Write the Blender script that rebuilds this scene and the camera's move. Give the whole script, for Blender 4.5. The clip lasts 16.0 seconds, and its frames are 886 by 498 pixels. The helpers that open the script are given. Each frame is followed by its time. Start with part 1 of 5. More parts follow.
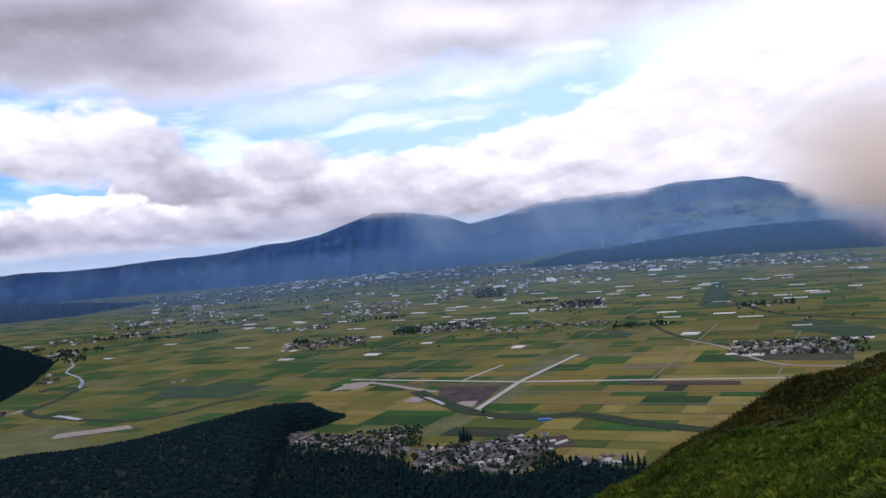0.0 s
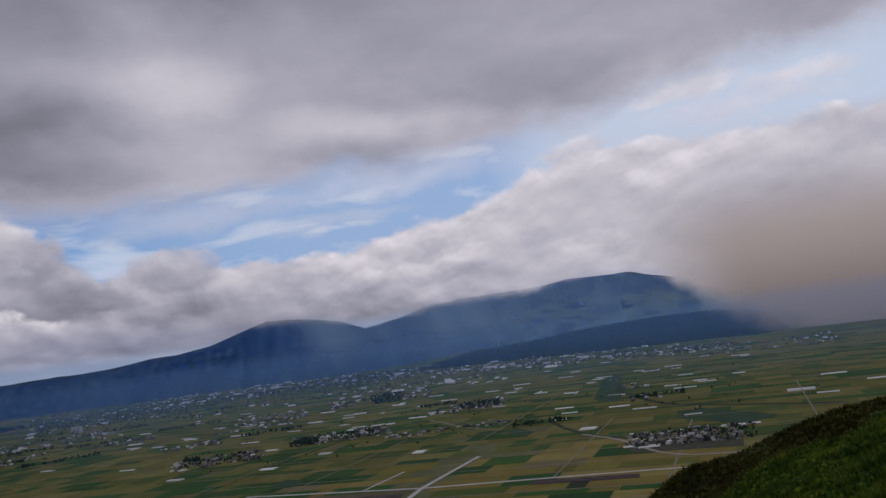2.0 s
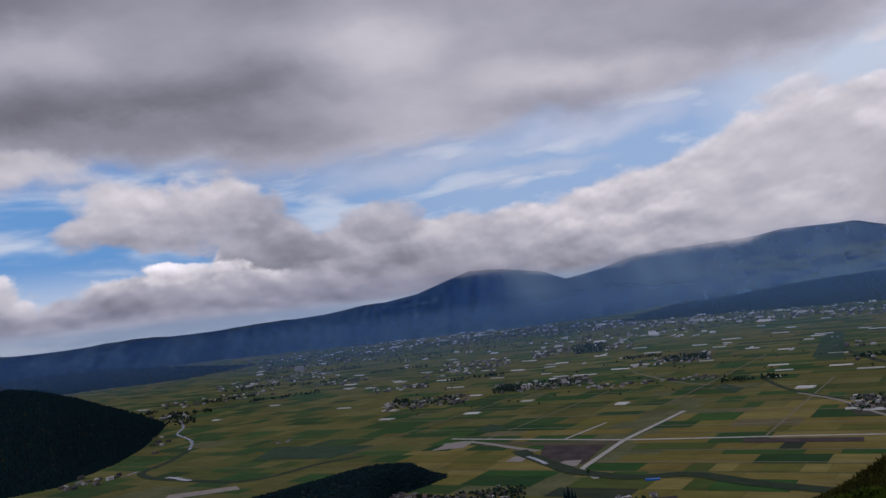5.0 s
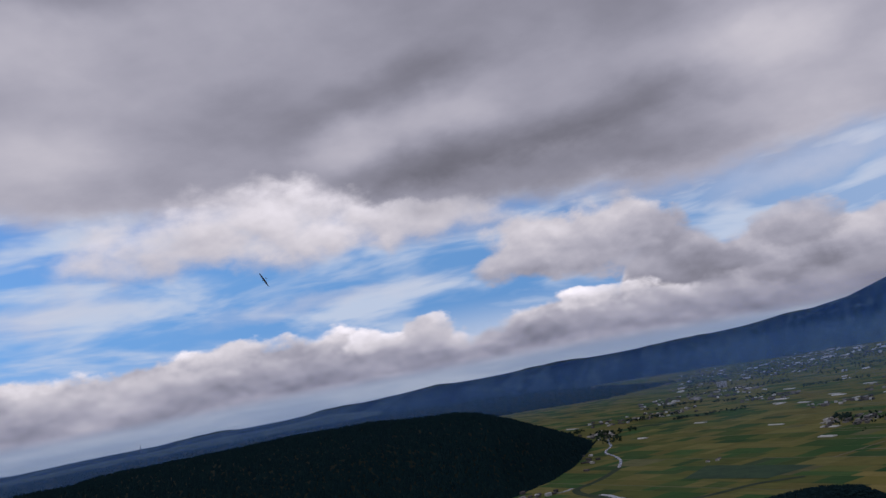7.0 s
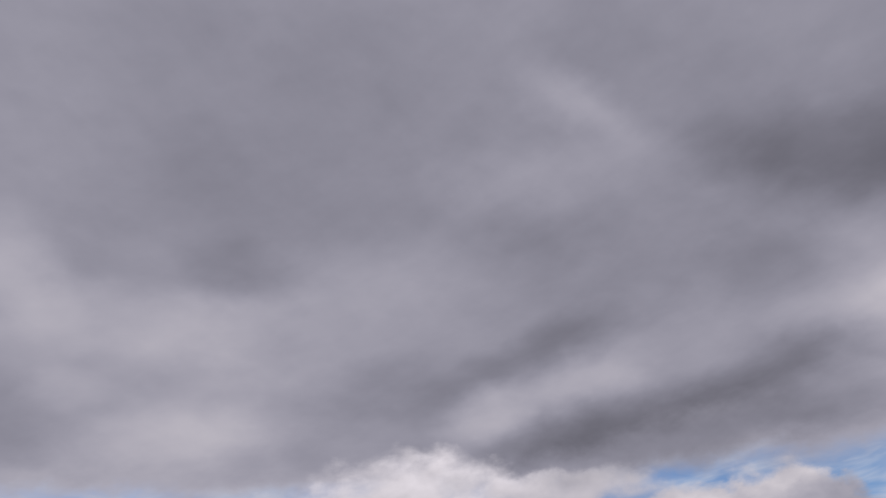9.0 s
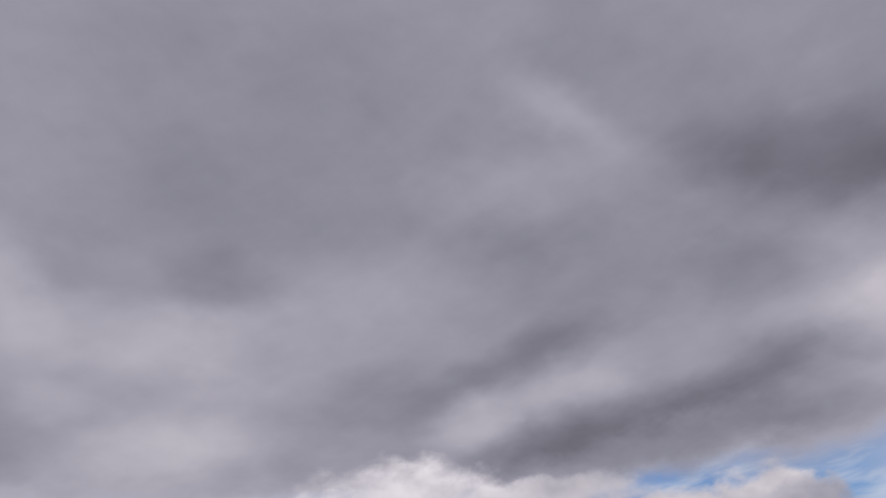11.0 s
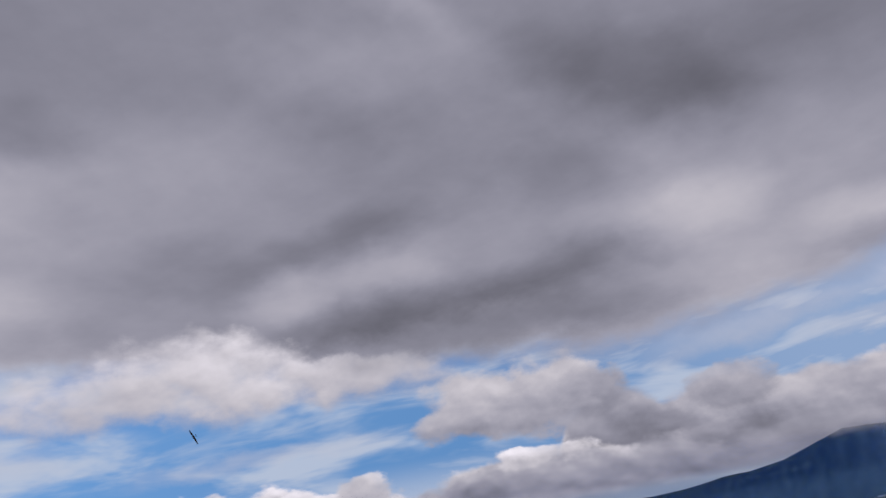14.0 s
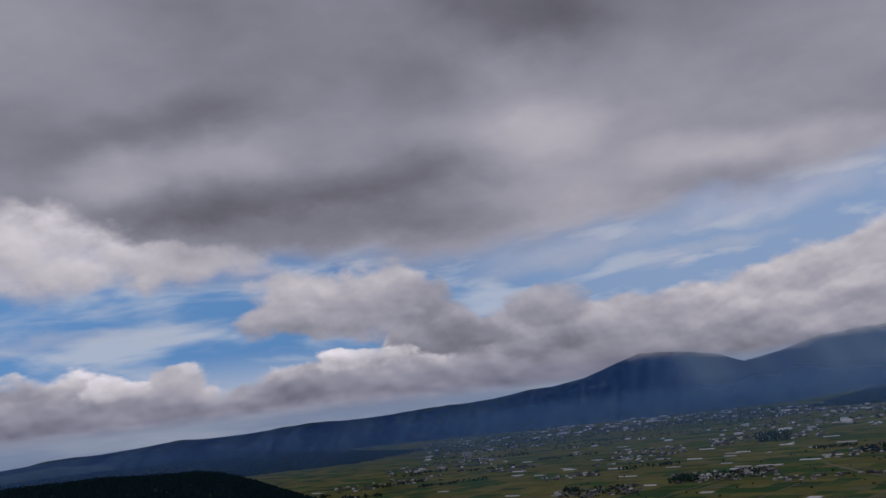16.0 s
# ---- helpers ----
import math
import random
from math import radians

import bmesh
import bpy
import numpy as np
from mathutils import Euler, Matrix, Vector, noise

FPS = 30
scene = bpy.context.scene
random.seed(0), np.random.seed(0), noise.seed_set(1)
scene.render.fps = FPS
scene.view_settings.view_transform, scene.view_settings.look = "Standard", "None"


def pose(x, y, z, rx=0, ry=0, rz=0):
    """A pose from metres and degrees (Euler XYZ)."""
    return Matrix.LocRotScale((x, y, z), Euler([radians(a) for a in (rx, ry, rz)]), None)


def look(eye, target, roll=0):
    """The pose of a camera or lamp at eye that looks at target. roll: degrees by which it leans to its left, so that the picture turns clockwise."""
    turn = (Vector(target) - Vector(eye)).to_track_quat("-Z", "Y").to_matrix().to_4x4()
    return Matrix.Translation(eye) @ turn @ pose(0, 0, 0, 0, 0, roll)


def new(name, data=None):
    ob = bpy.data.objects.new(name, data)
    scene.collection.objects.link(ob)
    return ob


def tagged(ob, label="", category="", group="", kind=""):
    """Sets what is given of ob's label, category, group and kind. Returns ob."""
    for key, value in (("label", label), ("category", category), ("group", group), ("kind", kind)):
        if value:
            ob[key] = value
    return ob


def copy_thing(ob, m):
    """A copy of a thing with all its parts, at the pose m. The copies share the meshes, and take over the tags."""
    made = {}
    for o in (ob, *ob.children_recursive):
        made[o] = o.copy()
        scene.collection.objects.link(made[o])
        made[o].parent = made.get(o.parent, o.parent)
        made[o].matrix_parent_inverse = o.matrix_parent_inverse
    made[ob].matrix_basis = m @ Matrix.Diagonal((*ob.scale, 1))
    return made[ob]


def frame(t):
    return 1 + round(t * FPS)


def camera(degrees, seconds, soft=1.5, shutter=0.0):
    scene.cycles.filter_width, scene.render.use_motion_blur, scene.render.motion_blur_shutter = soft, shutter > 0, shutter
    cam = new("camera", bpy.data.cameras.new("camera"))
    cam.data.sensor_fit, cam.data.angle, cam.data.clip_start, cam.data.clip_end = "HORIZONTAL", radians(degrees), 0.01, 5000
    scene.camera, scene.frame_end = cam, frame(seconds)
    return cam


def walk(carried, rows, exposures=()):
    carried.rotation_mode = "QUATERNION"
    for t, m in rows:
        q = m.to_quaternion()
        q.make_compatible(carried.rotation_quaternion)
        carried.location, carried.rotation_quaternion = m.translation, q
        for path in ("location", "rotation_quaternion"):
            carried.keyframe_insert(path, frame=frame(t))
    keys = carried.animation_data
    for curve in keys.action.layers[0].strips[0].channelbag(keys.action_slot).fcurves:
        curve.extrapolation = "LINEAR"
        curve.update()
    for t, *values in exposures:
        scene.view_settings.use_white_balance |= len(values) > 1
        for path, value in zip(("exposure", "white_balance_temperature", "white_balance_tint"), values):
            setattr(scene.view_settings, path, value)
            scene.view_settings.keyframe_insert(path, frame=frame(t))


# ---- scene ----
# A lookout on a grassy rim, 300 m over a broad plain of rice fields with a volcano behind.
# Bearings are degrees from +Y towards +X, elevations degrees over the level.
H = 300.0
EYE = Vector((0.0, 0.0, H))

cam = camera(55.73, 16.0, soft=1.4)


def heading(az, el):
    a, e = radians(az), radians(el)
    return Vector((math.sin(a) * math.cos(e), math.cos(a) * math.cos(e), math.sin(e)))


# seconds, bearing, elevation, lean
AIM = [
    (0, -1.95, -0.69, -5.29),
    (0.5, 1.29, 1.64, -6.66),
    (1, 4.13, 3.34, -7.53),
    (1.5, 5.91, 4.45, -7.93),
    (2, 5.96, 5.51, -7.70),
    (2.5, 4.11, 6.37, -7.06),
    (3, 0.88, 6.34, -6.94),
    (5.3, -10.72, 3.78, -7.79),
    (5.5, -12.93, 3.93, -8.61),
    (6, -19.66, 4.59, -9.88),
    (6.5, -27.77, 6.27, -10.35),
    (7, -34.92, 9.13, -10.14),
    (7.5, -40.03, 13.51, -9.82),
    (8, -42.51, 19.88, -9.40),
    (8.5, -41.79, 25.42, -9.52),
    (9, -41.49, 28.70, -9.80),
    (11.5, -39.68, 29.03, -11.58),
    (12, -38.94, 27.28, -13.03),
    (12.5, -36.52, 25.54, -13.46),
    (13, -33.66, 23.55, -13.05),
    (13.5, -31.13, 21.29, -11.98),
    (14, -28.85, 18.91, -10.56),
    (14.5, -26.62, 17.05, -9.01),
    (15, -24.15, 15.53, -7.99),
    (15.5, -21.15, 13.29, -7.39),
    (16, -18.54, 10.86, -6.89),
]
EXPOSURES = [(0.0, 1.08), (0.4, 0.76), (0.8, 0.42), (1.2, 0.24), (1.6, 0.15), (2.2, 0.08), (3.2, -0.06), (5.3, 0.14), (6.2, 0.17), (7.0, 0.14), (8.0, -0.15), (8.5, -0.10), (9.0, 0.02), (12.5, 0.06), (14.0, -0.02), (15.0, -0.12), (16.0, -0.25)]
walk(cam, [(t, look(EYE, EYE + heading(az, el), roll)) for t, az, el, roll in AIM], [(t, stops, 6460 if 8.2 < t < 13.5 else 6340, 10) for t, stops in EXPOSURES])

# ---- nodes ----
class Nodes:
    """Short hand for building a node tree."""

    def __init__(self, tree):
        self.tree = tree

    def add(self, kind):
        return self.tree.nodes.new(kind)

    def put(self, socket, value):
        if isinstance(value, bpy.types.NodeSocket):
            self.tree.links.new(value, socket)
        elif isinstance(value, (tuple, list)) and len(value) == 3 and socket.type == "RGBA":
            socket.default_value = (*value, 1)
        else:
            socket.default_value = value

    def math(self, op, a, b=None, c=None, clamp=False):
        n = self.add("ShaderNodeMath")
        n.operation, n.use_clamp = op, clamp
        for i, v in enumerate((a, b, c)):
            if v is not None:
                self.put(n.inputs[i], v)
        return n.outputs[0]

    def vec(self, op, a, b=None, scale=None):
        n = self.add("ShaderNodeVectorMath")
        n.operation = op
        self.put(n.inputs[0], a)
        if b is not None:
            self.put(n.inputs[1], b)
        if scale is not None:
            self.put(n.inputs["Scale"], scale)
        return n.outputs["Value"] if op in ("DOT_PRODUCT", "LENGTH") else n.outputs[0]

    def xyz(self, x, y, z):
        n = self.add("ShaderNodeCombineXYZ")
        for i, v in enumerate((x, y, z)):
            self.put(n.inputs[i], v)
        return n.outputs[0]

    def split(self, v):
        n = self.add("ShaderNodeSeparateXYZ")
        self.put(n.inputs[0], v)
        return n.outputs[0], n.outputs[1], n.outputs[2]

    def noise(self, v, scale, detail=5.0, rough=0.55, distort=0.0):
        n = self.add("ShaderNodeTexNoise")
        self.put(n.inputs["Vector"], v)
        n.inputs["Scale"].default_value, n.inputs["Detail"].default_value = scale, detail
        n.inputs["Roughness"].default_value, n.inputs["Distortion"].default_value = rough, distort
        return n.outputs["Fac"]

    def smooth(self, v, lo, hi, a=0.0, b=1.0):
        n = self.add("ShaderNodeMapRange")
        n.interpolation_type = "SMOOTHSTEP"
        for i, w in enumerate((v, lo, hi, a, b)):
            self.put(n.inputs[i], w)
        return n.outputs[0]

    def mix(self, f, a, b, mode="MIX"):
        n = self.add("ShaderNodeMix")
        n.data_type, n.blend_type = "RGBA", mode
        self.put(n.inputs[0], f)
        self.put(n.inputs[6], a)
        self.put(n.inputs[7], b)
        return n.outputs[2]

    def ramp(self, v, stops, interpolation="LINEAR"):
        n = self.add("ShaderNodeValToRGB")
        n.color_ramp.interpolation = interpolation
        els = n.color_ramp.elements
        for i, (p, c) in enumerate(stops):
            e = els[i] if i < 2 else els.new(p)
            e.position, e.color = p, (*c, 1) if isinstance(c, (tuple, list)) else (c, c, c, 1)
        self.put(n.inputs[0], v)
        return n.outputs[0]

    def along(self, az, stops, top):
        """A height that changes with the bearing: (bearing, value) pairs, value below top."""
        u = self.math("MULTIPLY_ADD", az, 1 / 130.0, 85 / 130.0, clamp=True)
        n = self.ramp(u, [((a + 85) / 130.0, (v + 10) / top) for a, v in stops], "EASE")
        return self.math("MULTIPLY_ADD", n, top, -10.0)


# ---- sky: cloud deck, blue gaps and banks of cumulus ----
SUN_AZ, SUN_EL = -115.0, 48.0


def cloudy_sky():
    tree = bpy.data.node_groups.new("cloudy_sky", "ShaderNodeTree")
    tree.interface.new_socket("Direction", in_out="INPUT", socket_type="NodeSocketVector")
    tree.interface.new_socket("Color", in_out="OUTPUT", socket_type="NodeSocketColor")
    k = Nodes(tree)
    gi, go = k.add("NodeGroupInput"), k.add("NodeGroupOutput")
    d = k.vec("NORMALIZE", gi.outputs[0])
    x, y, z = k.split(d)
    az = k.math("MULTIPLY", k.math("ARCTAN2", x, y), 57.29578)
    el = k.math("MULTIPLY", k.math("ARCSINE", z), 57.29578)
    flat = k.xyz(k.math("MULTIPLY", az, 0.1), k.math("MULTIPLY", el, 0.15), 0.0)

    # ragged angles: large lobes, then finer tufts
    def centred(v, scale, detail, rough, gain):
        return k.math("MULTIPLY", k.math("SUBTRACT", k.noise(v, scale, detail, rough), 0.5), gain)

    raz = k.math("ADD", az, centred(flat, 1.7, 6, 0.58, 7.0))
    rel = k.math("ADD", el, centred(k.vec("ADD", flat, (7.3, 3.1, 0)), 1.9, 6, 0.58, 3.4))
    place = k.xyz(raz, rel, 1.0)

    # billows and their light from above
    def billow(shift):
        p = k.vec("ADD", flat, (shift * 0.3, shift, 0.0))
        warp = k.add("ShaderNodeTexNoise")
        k.put(warp.inputs["Vector"], p)
        warp.inputs["Scale"].default_value, warp.inputs["Detail"].default_value = 4.0, 4.0
        vo = k.add("ShaderNodeTexVoronoi")
        vo.feature = "SMOOTH_F1"
        k.put(vo.inputs["Vector"], k.vec("ADD", p, k.vec("SCALE", k.vec("SUBTRACT", warp.outputs["Color"], (0.5, 0.5, 0.5)), scale=0.3)))
        vo.inputs["Scale"].default_value, vo.inputs["Smoothness"].default_value = 3.4, 0.6
        return k.math("SUBTRACT", centred(p, 4.5, 6, 0.55, 0.9), k.math("SUBTRACT", vo.outputs["Distance"], 0.45))

    b0 = billow(0.0)
    relief = k.math("SUBTRACT", b0, billow(0.05))
    broad = k.math("SUBTRACT", k.noise(flat, 2.3, 3, 0.5), k.noise(k.vec("ADD", flat, (0.02, 0.12, 0)), 2.3, 3, 0.5))
    lit = k.math("MULTIPLY_ADD", broad, 0.75, k.math("MULTIPLY", relief, 0.30))

    def grey(tone):
        """Cloud colour of a brightness: violet in shade, warm white in light."""
        tint = k.mix(k.smooth(tone, 0.2, 0.6), (1.03, 1.0, 1.22), (1.07, 1.0, 1.07))
        return k.mix(1.0, tint, k.xyz(tone, tone, tone), "MULTIPLY")

    # slower, wider drift for the deck
    drift = k.xyz(k.math("ADD", k.math("MULTIPLY_ADD", k.math("SUBTRACT", raz, az), 0.45, az), centred(k.vec("ADD", flat, (2.0, 9.0, 0)), 1.1, 4, 0.5, 7.0)),
                  k.math("ADD", k.math("MULTIPLY_ADD", k.math("SUBTRACT", rel, el), 0.45, el), centred(k.vec("ADD", flat, (4.0, 1.0, 0)), 1.1, 4, 0.5, 3.0)), 1.0)

    def uv(at_az, at_el, wide, high, tilt, place=place):
        c, s = math.cos(radians(tilt)), math.sin(radians(tilt))
        u = k.vec("DOT_PRODUCT", place, (c / wide, s / wide, -(at_az * c + at_el * s) / wide))
        v = k.vec("DOT_PRODUCT", place, (-s / high, c / high, (at_az * s - at_el * c) / high))
        return k.math("SUBTRACT", 1.0, k.math("MULTIPLY_ADD", v, v, k.math("MULTIPLY", u, u))), v

    def lump(col, at_az, at_el, wide, high, tilt, top, low, soft=0.5, amount=1.0, ragged=0.5, relight=0.55):
        """One cloud over the colours so far, bright above and grey below."""
        g, v = uv(at_az, at_el, wide, high, tilt)
        g = k.math("MULTIPLY_ADD", b0, ragged, g)
        tone = k.smooth(v, -0.9, 0.8, low, top)
        tone = k.math("MULTIPLY", tone, k.math("MULTIPLY_ADD", lit, relight * 2.2, 1.0))
        return k.mix(k.smooth(g, 0.0, soft, 0.0, amount), col, grey(tone))

    def bank(col, top, base, stops, soft, ragged, relight=1.0, amount=1.0):
        """A long bank between two heights; stops: brightness from its base to its top."""
        rise = k.math("DIVIDE", k.math("SUBTRACT", rel, base), k.math("SUBTRACT", top, base))
        tone = k.ramp(rise, stops, "EASE")
        tone = k.math("MULTIPLY", tone, k.math("MULTIPLY_ADD", lit, 1.5 * relight, 1.0))
        over = k.math("MULTIPLY_ADD", b0, ragged, k.math("SUBTRACT", top, k.math("MULTIPLY_ADD", k.math("SUBTRACT", rel, el), 0.55, el)))
        cover = k.math("MULTIPLY", k.smooth(over, 0.0, soft, 0.0, amount), k.smooth(k.math("SUBTRACT", top, base), 0.2, 2.0))
        return k.mix(cover, col, grey(tone))

    # clear sky with thin high streaks
    sky = k.add("ShaderNodeTexSky")
    sky.sky_type, sky.sun_disc = "NISHITA", False
    sky.sun_elevation, sky.sun_rotation = radians(SUN_EL), radians(SUN_AZ)
    k.put(sky.inputs[0], k.xyz(x, y, k.math("MAXIMUM", z, 0.16)))
    blue = k.mix(1.0, sky.outputs[0], (0.036, 0.064, 0.102), "MULTIPLY")
    streak = k.noise(k.xyz(k.math("MULTIPLY", az, 0.055), k.math("MULTIPLY_ADD", el, 0.24, k.math("MULTIPLY", az, -0.004)), 0.0), 2.0, 4, 0.5, 0.35)
    thin = k.smooth(streak, 0.42, 0.66, 0.05, 0.85)
    thin = k.math("MAXIMUM", thin, k.math("MAXIMUM", k.smooth(az, 3.0, 17.0, 0.0, 0.92), k.smooth(az, -30.0, -4.0, 0.0, 0.42)))
    thin = k.math("MAXIMUM", thin, k.smooth(el, 6.0, 2.0, 0.0, 0.85))
    col = k.mix(thin, blue, (0.52, 0.57, 0.68))
    col = lump(col, -10, 9.4, 11, 1.5, 3, 0.56, 0.50, 2.0, 0.8, 0.3, 0.15)
    col = lump(col, 4, 10.6, 11, 1.7, 4, 0.62, 0.58, 2.0, 0.85, 0.3, 0.15)
    col = lump(col, -2, 8.2, 8, 0.8, 3, 0.56, 0.54, 2.0, 0.7, 0.3, 0.15)
    col = lump(col, -43, 7.0, 12, 0.9, 2, 0.56, 0.54, 2.0, 0.6, 0.3, 0.15)
    col = lump(col, -62, 8.4, 10, 1.6, 0, 0.56, 0.53, 2.0, 0.8, 0.3, 0.15)

    # the further bank, under it the lower one along the horizon
    top_u = k.along(az, [(-32, -9), (-27, -1), (-24.5, 4.0), (-22.6, 6.4), (-21.4, 7.4), (-20, 7.7), (-17.5, 7.0), (-14, 7.0), (-11, 7.3), (-9.6, 6.5), (-6, 6.8), (-2, 6.8), (2, 7.3), (6, 8.2),
                         (10, 9.0), (13, 9.9), (16, 10.8), (20, 11.2), (26, 10.8), (40, 10)], 40)
    base_u = k.along(az, [(-32, -9.5), (-27, -2.5), (-24.5, 2.0), (-22, 4.0), (-18, 4.2), (-12, 2.8), (-7, 1.8), (0, 0.6), (4, -1.0), (8, -2.5), (20, -3), (40, -4)], 40)
    col = bank(col, top_u, base_u, [(0.0, 0.22), (0.2, 0.27), (0.55, 0.40), (0.85, 0.50), (1.0, 0.62)], 0.75, 1.4)
    right = k.smooth(az, 2.0, 16.0, 0.0, 0.55)
    lift = k.math("MULTIPLY", k.smooth(k.math("SUBTRACT", top_u, el), -0.5, 2.0), k.smooth(k.math("SUBTRACT", rel, base_u), 0.3, 4.0))
    col = k.mix(k.math("MULTIPLY", right, lift), col, (0.47, 0.45, 0.50))
    for c in BANK_LUMPS + TUFTS_LOW:
        col = lump(col, *c)
    top_l = k.along(az, [(-80, 4.3), (-64, 4.6), (-56, 5.0), (-48, 5.4), (-41.5, 5.0), (-39, 3.7), (-37, 4.7), (-34, 3.6), (-30, 4.4), (-26, 4.9), (-23, 5.0), (-20, 3.9), (-16, 3.7),
                         (-12, 2.6), (-9, 1.9), (-6.5, -1), (40, -6)], 40)
    base_l = k.along(az, [(-80, 0.5), (-60, 0.8), (-46, 1.1), (-30, 1.2), (-18, 1.1), (-12, 1.0), (-6, 1.4), (40, 0)], 40)
    col = bank(col, top_l, base_l, [(0.0, 0.32), (0.13, 0.26), (0.4, 0.31), (0.7, 0.42), (0.9, 0.56), (1.0, 0.70)], 0.6, 1.6, 1.2)
    for c in LOW_LUMPS:
        col = lump(col, *c)

    # white puffs under the deck
    for c in PUFFS:
        col = lump(col, *c)

    # the grey deck overhead, drawn on a level sheet
    over = k.math("ADD", k.math("MAXIMUM", z, 0.0), 0.16)
    sheet = k.xyz(k.math("DIVIDE", x, over), k.math("DIVIDE", y, over), 0.0)
    n1 = k.noise(sheet, 1.6, 6, 0.5, 0.5)
    n2 = k.noise(k.vec("ADD", sheet, (5.2, 1.7, 3.0)), 4.2, 5, 0.5, 0.3)
    lower = k.along(az, [(-80, 15.0), (-67, 14.6), (-60, 14.0), (-53, 13.4), (-45, 13.0), (-38.7, 12.0), (-31, 11.5), (-24, 10.9), (-20, 10.0), (-15, 10.3), (-8, 10.9), (0, 11.5), (8, 12.0),
                         (16, 12.6), (22, 13.9), (27, 14.6), (40, 14.8)], 40)
    tone = k.math("MULTIPLY_ADD", k.math("SUBTRACT", n1, 0.5), 0.13, 0.268)
    tone = k.math("MULTIPLY_ADD", k.math("SUBTRACT", n2, 0.5), 0.10, tone)
    tone = k.math("MULTIPLY_ADD", k.math("SUBTRACT", k.noise(sheet, 13.0, 4, 0.55), 0.5), 0.022, tone)
    gap = k.math("SUBTRACT", rel, lower)
    tone = k.math("ADD", tone, k.smooth(gap, 0.0, 3.0, 0.12, 0.0))
    for at_az, at_el, wide, high, tilt, power in HIGH_SHADES + LOW_SHADES + HIGH_LIGHTS + LOW_LIGHTS:
        g, _ = uv(at_az, at_el, wide * 1.25, high * 1.3, tilt, drift)
        g = k.math("MAXIMUM", g, 0.0)
        tone = k.math("MULTIPLY_ADD", k.math("MULTIPLY", g, g), power, tone)
    tone = k.math("MULTIPLY", k.math("MAXIMUM", tone, 0.10), k.math("MULTIPLY_ADD", lit, 0.16, 1.0))
    col = k.mix(k.smooth(gap, -1.2, 1.4), col, grey(tone))

    for c in FRONT_PUFFS:
        col = lump(col, *c)

    # pale air under the banks
    hazy = k.noise(k.xyz(k.math("MULTIPLY", az, 0.06), k.math("MULTIPLY", el, 0.5), 2.0), 1.6, 4, 0.6)
    under = k.mix(k.smooth(hazy, 0.35, 0.7), (0.25, 0.30, 0.41), (0.36, 0.40, 0.49))
    col = k.mix(k.smooth(k.math("SUBTRACT", el, base_l), -0.5, 0.45, 1.0, 0.0), col, under)
    k.put(go.inputs[0], col)
    return tree


# bearing, elevation, half width, half height, tilt, brightness at top and base, softness, cover, raggedness, relief
BANK_LUMPS = [(-6.2, 4.6, 4.6, 2.2, 0, 0.46, 0.30, 0.8, 0.7, 0.8), (16.0, 3.9, 4.0, 1.3, -4, 0.55, 0.40, 0.9, 0.7, 0.8), (27.5, 5.2, 8.0, 3.4, 8, 0.38, 0.30, 1.2, 0.75, 0.3, 0.2),
              (32.0, 8.6, 6.0, 1.8, 14, 0.44, 0.34, 1.2, 0.7, 0.4, 0.3), (22.6, 8.9, 4.6, 1.7, 16, 0.58, 0.48, 0.9, 0.8, 0.7, 0.5), (15.5, 10.6, 3.6, 1.5, 24, 0.58, 0.48, 0.9, 0.8, 0.8, 0.5),
              (-18.5, 5.4, 4.0, 2.4, 0, 0.34, 0.19, 0.7, 0.9, 0.9), (-11.6, 6.0, 3.4, 1.7, 0, 0.42, 0.24, 0.6, 0.85, 1.0)]
TUFTS_LOW = [(26.5, 11.8, 7.5, 1.3, 3, 0.60, 0.55, 1.5, 0.7, 0.6, 0.3), (6.0, 4.3, 4.2, 1.5, 6, 0.54, 0.34, 0.55, 0.9, 0.9), (0.2, 3.9, 2.4, 1.3, 0, 0.50, 0.32, 0.5, 0.95, 0.9), (23.5, 13.4, 5.0, 1.0, 6, 0.62, 0.56, 1.2, 0.8, 0.6, 0.3),
             (30.5, 12.9, 5.0, 0.8, 0, 0.62, 0.56, 1.2, 0.8, 0.6, 0.3)]
LOW_LUMPS = [(-58.0, 2.6, 10.0, 1.9, 0, 0.50, 0.40, 1.4, 0.8, 0.8), (-25.2, 4.2, 3.2, 0.9, 8, 0.78, 0.50, 0.6, 0.9, 1.0), (-41.0, 3.7, 2.0, 1.2, 0, 0.78, 0.45, 0.6, 0.95, 1.0), (-36.6, 3.6, 2.2, 1.2, 0, 0.60, 0.36, 0.6, 0.9, 1.0),
             (-49.0, 4.2, 4.0, 1.0, 4, 0.62, 0.42, 0.8, 0.8, 1.0), (-54.0, 3.0, 5.0, 0.9, 0, 0.50, 0.30, 0.8, 0.7, 1.0), (-16.5, 3.0, 6.0, 1.2, 4, 0.36, 0.22, 0.9, 0.7, 0.8), (-9.5, 2.2, 6.0, 1.5, 3, 0.31, 0.20, 0.9, 0.95, 0.6, 0.3)]
